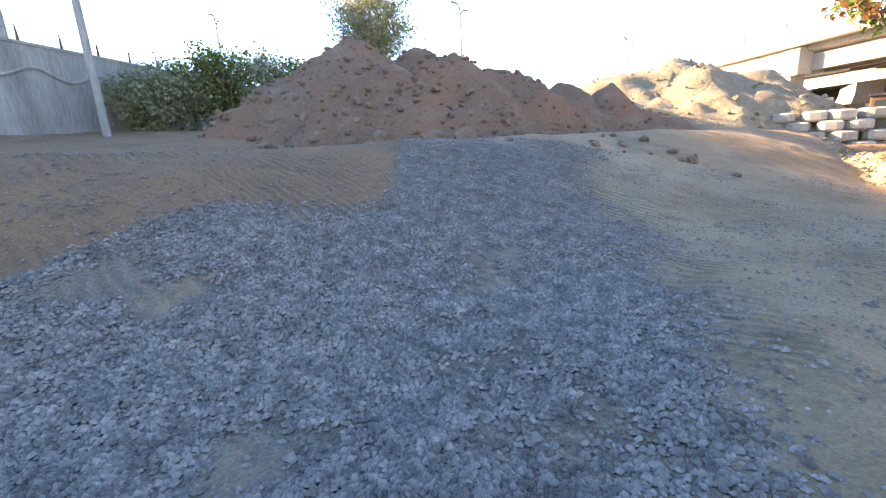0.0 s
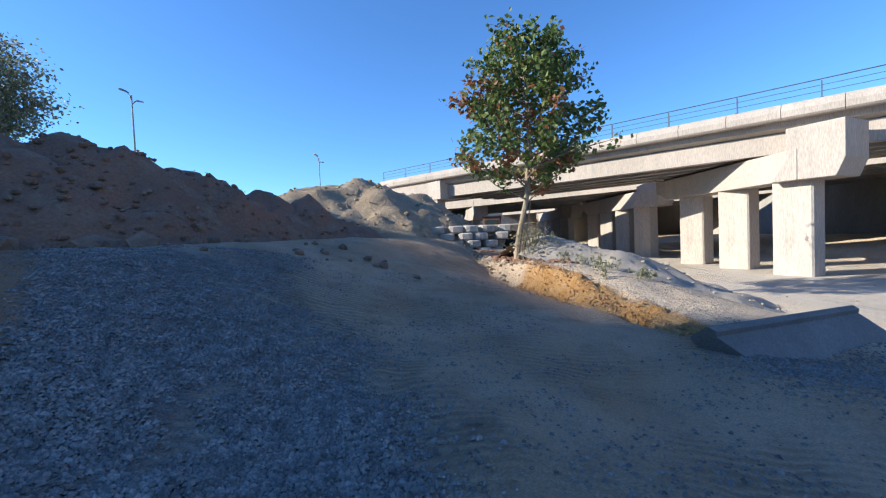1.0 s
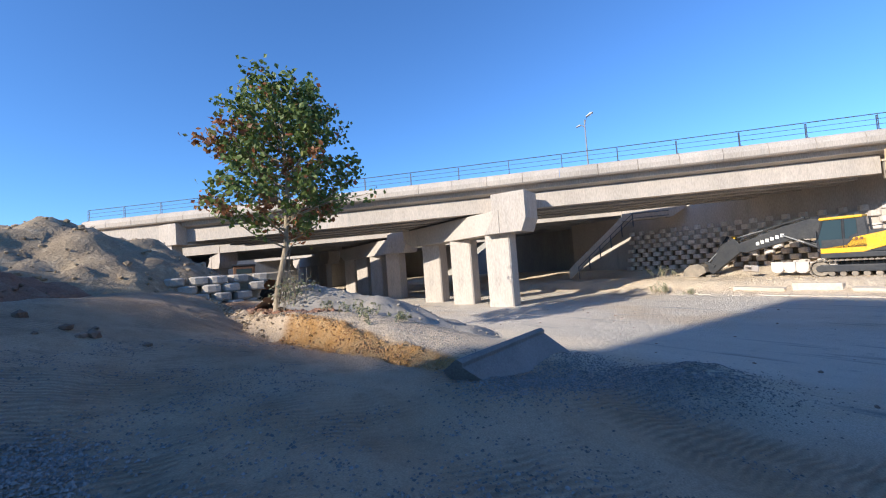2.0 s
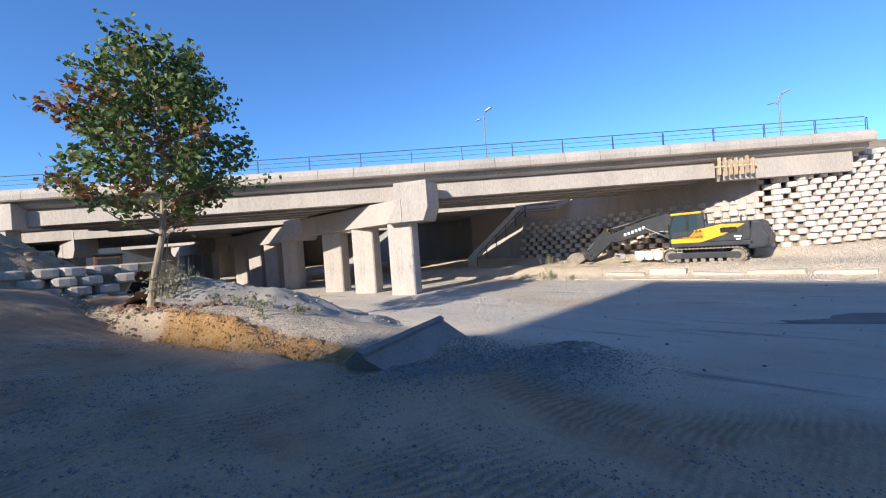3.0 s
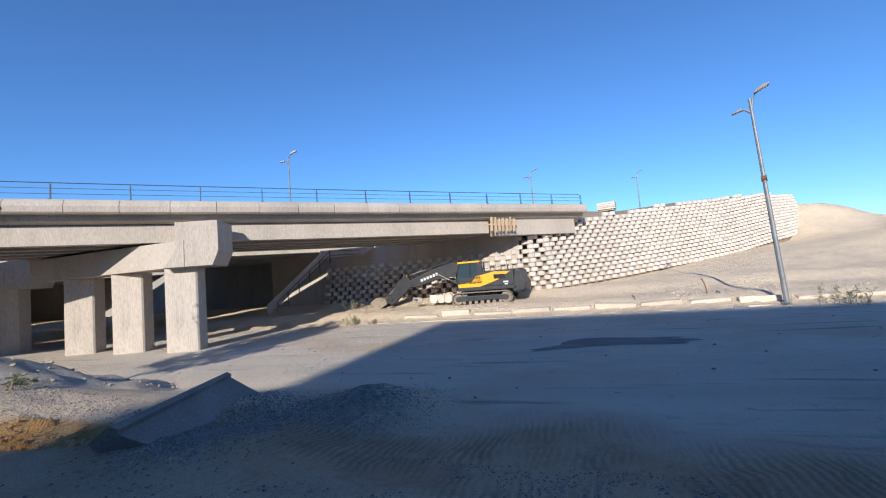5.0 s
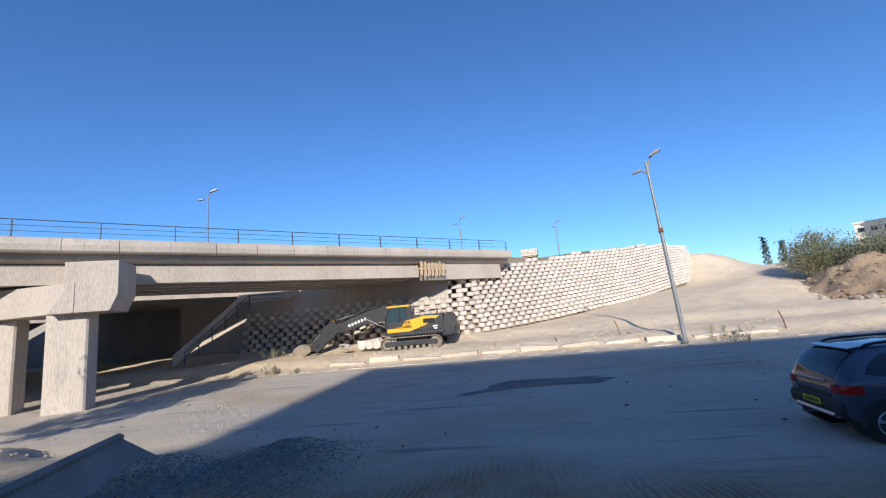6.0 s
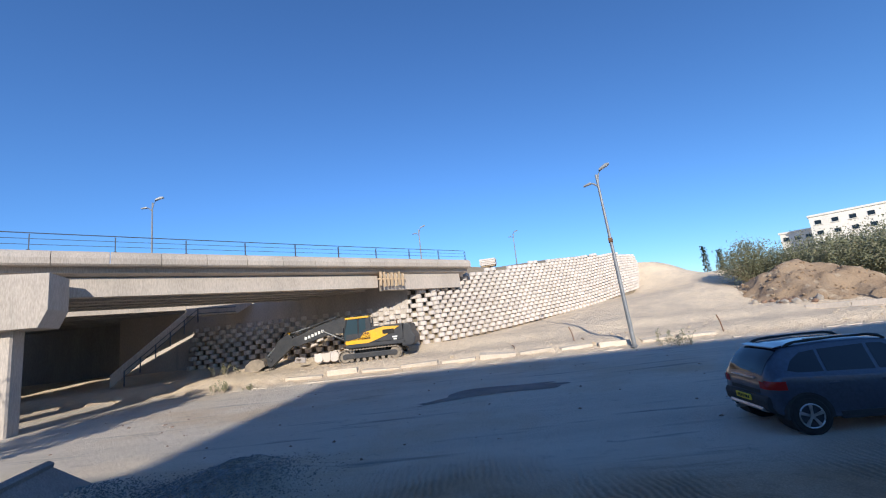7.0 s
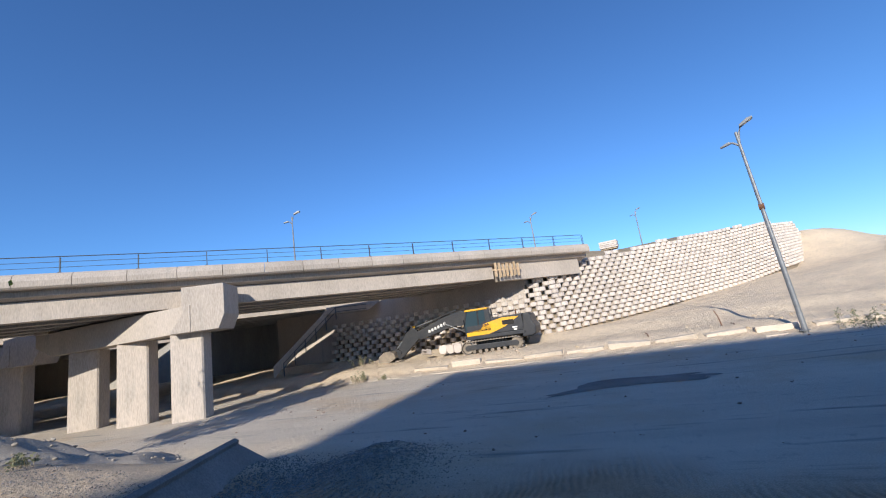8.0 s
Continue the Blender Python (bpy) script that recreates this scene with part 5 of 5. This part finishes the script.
def chippings():
    """Loose crushed stone spread over the site in patches."""
    rng = random.Random(3)
    verts, faces = [], []
    shape = [(1, 0, 0.1), (0.3, 0.8, 0), (-0.8, 0.5, 0.1), (-0.7, -0.6, 0), (0.4, -0.9, 0.1), (0.1, 0.1, 0.75), (-0.2, -0.1, 0.65)]
    tri = [(0, 1, 5), (1, 2, 6), (1, 6, 5), (2, 3, 6), (3, 4, 6), (4, 5, 6), (4, 0, 5)]

    def stone(x, y, s):
        a, t = rng.uniform(0, 6.28), rng.uniform(-0.5, 0.5)
        ca, sa = math.cos(a) * s, math.sin(a) * s
        zz = height(x, y) - 0.003
        k = len(verts)
        st = rng.uniform(0.6, 1.1)
        verts.extend((x + ca * p - sa * q * st, y + sa * p + ca * q * st, zz + (r + t * p * 0.6 + 0.25) * s) for p, q, r in shape)
        faces.extend((k + i, k + j, k + l) for i, j, l in tri)

    made = 0
    while made < 120000:
        x, y = rng.uniform(-5.5, 5.0), rng.uniform(-0.8, 9.5)
        if rng.random() > 1.0 / (1 + (math.hypot(x, y - 1) / 4.5) ** 2):
            continue
        edge = 1.2 * fbm(x, y, 2, 0.35)
        cover = step(-0.9 * x + 0.2 * y + 1.5 + edge, -0.4, 1.2) * step(fbm(x, y, 12, 0.9) + 0.6 * fbm(x, y, 3, 2.4), -0.75, -0.15)
        cover *= 1 - 0.97 * clay_field(x, y, edge)
        if rng.random() > cover * 0.97 + 0.012:
            continue
        stone(x, y, rng.uniform(0.011, 0.026) * (1.35 if rng.random() < 0.15 else 1.0))
        made += 1
    # thin scatter over the trodden part of the site
    for _ in range(26000):
        x, y = rng.uniform(1.0, 11.0), rng.uniform(-5.0, 9.0)
        if across(x, y) > 5.5 or fbm(x, y, 21, 0.45) + 0.5 * fbm(x, y, 4, 1.6) < 0.02:
            continue
        stone(x, y, rng.uniform(0.008, 0.022) * (1.6 if rng.random() < 0.06 else 1.0))
    # the tipped heap by the barrier, and a scatter before it
    for _ in range(7000):
        x, y = rng.gauss(8.6, 0.7), rng.gauss(-1.6, 0.7)
        stone(x, y, rng.uniform(0.008, 0.024))
    for _ in range(5000):
        f = rng.random()
        stone(6.2 + 4.0 * f + rng.gauss(0, 0.5), 1.4 - 1.6 * f + rng.gauss(0, 0.45), rng.uniform(0.01, 0.03))
    me = bpy.data.meshes.new("crushed_stone")
    me.from_pydata(verts, [], faces)
    me.materials.append(MAT["stone"])
    tagged(new("crushed_stone", me), "loose grey crushed stone spread over the site", "gravel", kind="stuff")


chippings()


# ---------------------------------------------------------------- lamps, kerbs, walls, far things
def street_lamp(x, y, z, hgt, turn, label, r=0.09, arms=True, lean=0.0):
    m = Matrix.Translation((x, y, z)) @ Matrix.Rotation(radians(lean), 4, (-0.47, 0.88, 0)) @ pose(0, 0, 0, 0, 0, turn)
    t = thing("street_lamp", label, "street lamp", m, group="street lamps")
    part("pole", tube([(0, 0, -0.3), (0, 0, hgt * 0.35), (0, 0, hgt)], [r * 1.15, r, r * 0.6], 10), "steel", t)
    part("base_plate", boxes((-0.2, -0.2, 0, 0.2, 0.2, 0.04), bevel=0.01), "steel", t)
    if arms:
        part("bracket", tube([(-0.12, 0, hgt * 0.6), (0.12, 0, hgt * 0.6)], r * 1.4, 8), "rust", t)
    part("arm", tube([(0, 0, hgt - 0.6), (0.1, 0, hgt - 0.1), (0.3, 0, hgt + 0.25)], r * 0.55, 8), "steel", t)
    head = part("lamp_head", prism([(0.2, hgt + 0.16), (0.24, hgt + 0.3), (0.62, hgt + 0.5), (0.85, hgt + 0.5), (0.85, hgt + 0.42)], -0.15, 0.15, "y", 0.02), "steel", t)
    part("lens", boxes((0.0, -0.11, 0.0, 0.4, 0.11, 0.012)), "white_paint", head, m=pose(0.4, 0, hgt + 0.24, 0, -20, 0))
    part("arm", tube([(0, 0, hgt - 0.75), (-0.25, 0, hgt - 0.5), (-0.42, 0, hgt - 0.44)], r * 0.5, 8), "steel", t)
    part("lamp_head", prism([(-0.36, hgt - 0.5), (-0.4, hgt - 0.38), (-0.82, hgt - 0.5), (-0.82, hgt - 0.57)], -0.12, 0.12, "y", 0.015), "steel", t)
    return t


street_lamp(12.05, -22.72, 0.1, 10.2, 208, "tall galvanised street lamp with two heads at the verge", 0.11, True, 2.2)
for x, y, z, hh, turn in ((41.6, -1.9, 5.9, 9.6, 250), (39.0, -27.8, 7.3, 6.4, 250), (42.5, -48.0, 8.4, 6.5, 250), (2.85, 41.5, 5.5, 9.2, 150), (-22.0, 47.0, 6.0, 10.5, 150), (24.6, 56.0, 5.0, 9.0, 200)):
    street_lamp(x, y, z, hh, turn, "slim street lamp beyond the embankment", 0.085, False)


def kerbs():
    k = thing("kerb", "weathered pale concrete kerb stones along the far road edge", "kerb", kind="structure")
    rng = random.Random(4)
    proto = None
    s = 14.5
    while s > -44:
        broken = -8 < s < 0 and rng.random() < 0.35
        z = -0.23 + rng.uniform(-0.03, 0.03) + (0.0 if not broken else -0.1)
        p = at_road(s, KERB + 0.2 + rng.uniform(-0.03, 0.03) + (0.15 if broken else 0), z)
        m = Matrix.Translation(p) @ pose(0, 0, 0, 0, 0, ROAD_TURN + rng.uniform(-1.2, 1.2) * (6 if broken else 1))
        if proto is None:
            proto = part("kerb_stone", boxes((-0.49, -0.15, 0, 0.49, 0.15, 0.27), bevel=0.03), "kerbstone", k, m=m)
        elif not (-11.5 < s < -9.5):
            share(proto, k, m)
        s -= 1.0


kerbs()


def verge_blocks():
    """Cream concrete kerb lengths pushed up along the verge."""
    rng = random.Random(8)
    for k in range(11):
        s, o, l, h, turn = 9.5 - 2.3 * k, 0.95 + rng.uniform(-0.06, 0.1), rng.uniform(1.7, 2.25), rng.uniform(0.18, 0.3), rng.uniform(-2.5, 2.5)
        p = at_road(s, KERB + o)
        bm = boxes((-l / 2, -0.24, -0.25, l / 2, 0.24, h), bevel=0.05)
        for v in bm.verts:
            v.co += 0.1 * noise.noise_vector(v.co * 2.5 + Vector((s, 0, 0)))
        tagged(part("concrete_kerb", bm, "kerbstone", m=pose(p.x, p.y, height(p.x, p.y) - 0.1, rng.uniform(-4, 4), rng.uniform(-3, 3), ROAD_TURN + turn)), "cream broken concrete kerb length half buried in the verge", "kerb", group="broken kerbs")


verge_blocks()


def boundary_wall():
    w = thing("wall_site", "old rendered boundary wall with a wavy coping and posts", "wall", kind="structure")
    a, c = Vector((-17.2, 4.0)), Vector((-12.2, 27.0))
    d = (c - a).normalized()
    m = Matrix.Translation((a.x, a.y, 2.4)) @ pose(0, 0, 0, 0, 0, math.degrees(math.atan2(d.y, d.x)))
    L = (c - a).length
    part("wall_panel", boxes((0, 0, -1.0, L, 0.25, 4.3)), "oldwall", w, m=m)
    part("coping", boxes((-0.02, -0.05, 4.3, L + 0.02, 0.3, 4.42), bevel=0.02), "oldwall", w, m=m)
    # a wavy moulding along the face
    wave = [(L * i / 120, -0.02, 3.35 + 0.2 * math.sin(L * i / 120 * 2.6)) for i in range(121)]
    part("moulding", tube(wave, 0.07, 6), "oldwall", w, m=m)
    for k in range(16):
        x = L * (k + 0.5) / 16
        part("post", tube([(x, 0.12, 4.4), (x, 0.12, 5.0)], [0.06, 0.015], 6), "rust", w, m=m)
    part("fence_wire", tube([(0, 0.12, 4.8), (L, 0.12, 4.8)], 0.01, 4), "rust", w, m=m)


boundary_wall()
for x, y, hh in ((-11.4, 15.1, 9.0), (-16.2, 17.4, 12.0)):
    t = thing("utility_pole", "weathered utility pole beside the boundary wall", "pole", pose(x, y, 3.0))
    part("shaft", tube([(0, 0, -0.5), (0, 0, hh)], [0.14, 0.1], 10), "oldwall", t)
    part("crossarm", boxes((-0.6, -0.05, hh - 0.5, 0.6, 0.05, hh - 0.4)), "bark", t)


def road_barrier():
    t = thing("concrete_barrier", "long pale concrete barrier at the far bend of the road", "barrier", kind="structure")
    proto = None
    for k in range(9):
        m = pose(6.6 - 2.4 * k * 0.97, -39.2 - 2.4 * k * 0.26, 0.0, 0, 0, 195)
        if proto is None:
            proto = part("barrier_unit", prism([(-0.3, 0.0), (-0.3, 0.12), (-0.14, 0.4), (-0.09, 0.95), (0.09, 0.95), (0.14, 0.4), (0.3, 0.12), (0.3, 0.0)], -1.19, 1.19, "x", 0.015), "concrete", t, m=m)
        else:
            share(proto, t, m)
    p = thing("marker_post", "thin white marker post behind the barrier", "post", pose(2.6, -41.4, 0.2))
    part("shaft", tube([(0, 0, -0.3), (0, 0, 3.0)], 0.07, 8), "white", p)


road_barrier()


def broken_kerb_heap():
    rng = random.Random(12)
    for k in range(16):
        x, y = 8.9 + rng.uniform(-1.6, 2.6), -40.6 + rng.uniform(-1.2, 0.5)
        bm = lump(bmesh.new(), (0, 0, 0), rng.uniform(0.15, 0.4), rng, 0.8, 1)
        tagged(part("rock", bm, "greysand" if k % 2 else "rock", m=pose(x, y, height(x, y) + 0.1)), "pale broken rock at the end of the barrier", "rock", group="rocks by the barrier")
    # broken posts along the verge
    for x, y, hh, lean in ((15.5, -22.1, 0.9, 16), (15.0, -22.4, 0.45, 70), (17.6, -19.0, 0.5, 60), (9.2, -27.5, 1.0, 8)):
        t = thing("bent_stake", "bent rusty steel stake in the verge", "stake", pose(x, y, height(x, y), lean, lean * 0.5, 30))
        part("shaft", tube([(0, 0, -0.2), (0.03, 0, hh * 0.6), (0.12, 0.03, hh)], 0.035, 6), "rust", t)


broken_kerb_heap()


def loose_blocks():
    proto = None
    for k, (x, y, rz, tip) in enumerate(((28.9, -11.75, 40, 82), (28.55, -12.17, 60, 95), (28.15, -12.65, 35, 85), (27.8, -13.07, 48, 88), (29.25, -11.3, 52, 92), (30.0, -10.5, 20, 12), (28.9, -11.9, 50, 84))):
        x, y = x - 0.85 + (0.9 if k == 6 else 0), y + 0.45 + (-0.7 if k == 6 else 0)
        m = pose(x, y, height(x, y) + 0.27, tip, 0, rz)
        if proto is None:
            proto = tagged(part("concrete_block", wall_block(0.58, 0.4, 0.5), "block", m=m), "spare pale concrete planter block lying by the tracks", "block", group="spare blocks")
        else:
            copy_thing(proto, m)


loose_blocks()


def formwork():
    t = thing("formwork", "raw timber formwork boards at the bridge bearing", "formwork")
    rng = random.Random(2)
    for k in range(7):
        y = -15.0 - 0.33 * k
        part("board", boxes((-0.03, -0.12, rng.uniform(-0.95, -0.85), 0.03, 0.12, rng.uniform(0.0, 0.2)), bevel=0.006), "wood", t, m=pose(front_x(y) + 0.24, y, 6.55, rng.uniform(-3, 3), 0, 95))
    part("waler", boxes((-0.05, -1.25, -0.05, 0.05, 1.25, 0.05)), "wood", t, m=pose(front_x(-16) + 0.31, -16.0, 6.2, 0, 0, 5))


formwork()


def pallet_stack():
    t = thing("pallet_stack", "stack of pale concrete slabs on a pallet on the embankment", "pallet", pose(31.9, -31.6, 7.95, 0, 0, 40))
    for k in range(4):
        part("slab", boxes((-0.85, -0.7, 0.12 + k * 0.18, 0.85, 0.7, 0.28 + k * 0.18), bevel=0.015), "block", t, m=pose(0, 0, 0, 0, 0, (-1) ** k * 1.5))
    for y in (-0.5, 0, 0.5):
        part("bearer", boxes((-0.75, y - 0.05, 0, 0.75, y + 0.05, 0.12)), "wood", t)


pallet_stack()


def far_building(name, label, m, length, deep, hgt, floors, bays):
    b = thing(name, label, "building", m)
    part("wall", boxes((0, 0, -8, length, deep, hgt)), "white", b)
    part("roof", boxes((-0.3, -0.3, hgt, length + 0.3, deep + 0.3, hgt + 0.5), bevel=0.05), "white", b)
    fh = 2.9
    win = None
    for f in range(floors):
        for k in range(bays):
            x, z = length * (k + 0.5) / bays, hgt - 2.3 - f * fh
            mm = pose(x, -0.02, z)
            if win is None:
                win = part("window", boxes((-0.65, -0.06, 0.1, 0.65, 0.04, 1.15)), "glass", b, m=mm)
                proto_sill = part("sill", boxes((-0.95, -0.18, -0.12, 0.95, -0.02, 0)), "white", win)
            else:
                w = share(win, b, mm)
                share(proto_sill, w, pose(0, 0, 0))
    return b


far_building("apartment_building", "long pale apartment building on the hill behind trees", pose(25.6, -147.8, 11.5, 0, 0, 187), 34, 12, 8.0, 3, 10)
far_building("apartment_building", "small pale apartment building beside the long one", pose(33.5, -152.0, 10.5, 0, 0, 187), 7.5, 10, 6.2, 2, 3)


def asphalt_patch():
    """A darker mended patch in the road."""
    bm = bmesh.new()
    ring = []
    for a in np.linspace(0, 2 * math.pi, 60, endpoint=False):
        r = 1 + 0.3 * fbm(math.cos(a) * 2, math.sin(a) * 2, 4, 1.2)
        s, o = -1.0 + 2.6 * r * math.cos(a), 15.2 + 0.75 * r * math.sin(a)
        o -= 1.5 * max(0.0, math.cos(a)) ** 2
        p = at_road(s, o)
        ring.append(bm.verts.new((p.x, p.y, height(p.x, p.y) + 0.012)))
    bm.faces.new(ring)
    bmesh.ops.triangulate(bm, faces=bm.faces[:])
    bmesh.ops.recalc_face_normals(bm, faces=bm.faces[:])
    tagged(part("road_patch", bm, "patch"), "dark mended asphalt patch in the dusty road", "road patch", kind="structure")
    for s, o, l in ((-6.5, 10.6, 2.6), (-12.5, 11.2, 2.8), (-9.5, 12.5, 2.2)):
        p = at_road(s, o, 0.012)
        ob = part("road_marking", boxes((0, -0.06, 0, l, 0.06, 0.004)), "faded", m=Matrix.Translation(p) @ pose(0, 0, 0, 0, 0, ROAD_TURN + 180))
        tagged(ob, "faded white road marking almost worn away", "road marking", kind="structure")


asphalt_patch()


def site_machine():
    """A small machine half hidden behind the tree."""
    t = thing("site_loader", "ochre site loader half hidden behind the tree", "loader", pose(19.4, 17.4, 1.1, 0, 0, 130))
    part("chassis", boxes((-1.3, -0.7, 0.35, 1.3, 0.7, 0.9), bevel=0.05), "dark", t)
    part("engine_cover", prism([(-1.3, 0.9), (0.0, 0.9), (0.0, 1.55), (-1.2, 1.4)], -0.65, 0.65, "y", 0.05), "rust", t)
    cab = part("cab", boxes((0.0, -0.6, 0.9, 1.05, 0.6, 2.3), bevel=0.05), "rust", t)
    for y in (-0.605, 0.605):
        part("cab_window", boxes((0.12, y - 0.01, 1.5, 0.9, y + 0.01, 2.15), bevel=0.005), "glass", cab)
    part("cab_window", boxes((1.04, -0.48, 1.4, 1.06, 0.48, 2.15), bevel=0.005), "glass", cab)
    part("cab_roof", boxes((-0.05, -0.65, 2.3, 1.1, 0.65, 2.4), bevel=0.04), "dark", cab)
    for x in (-0.8, 0.8):
        for y in (-0.75, 0.75):
            part("wheel", tube([(x, y - 0.14, 0.42), (x, y + 0.14, 0.42)], 0.42, 18), "rubber", t)


site_machine()
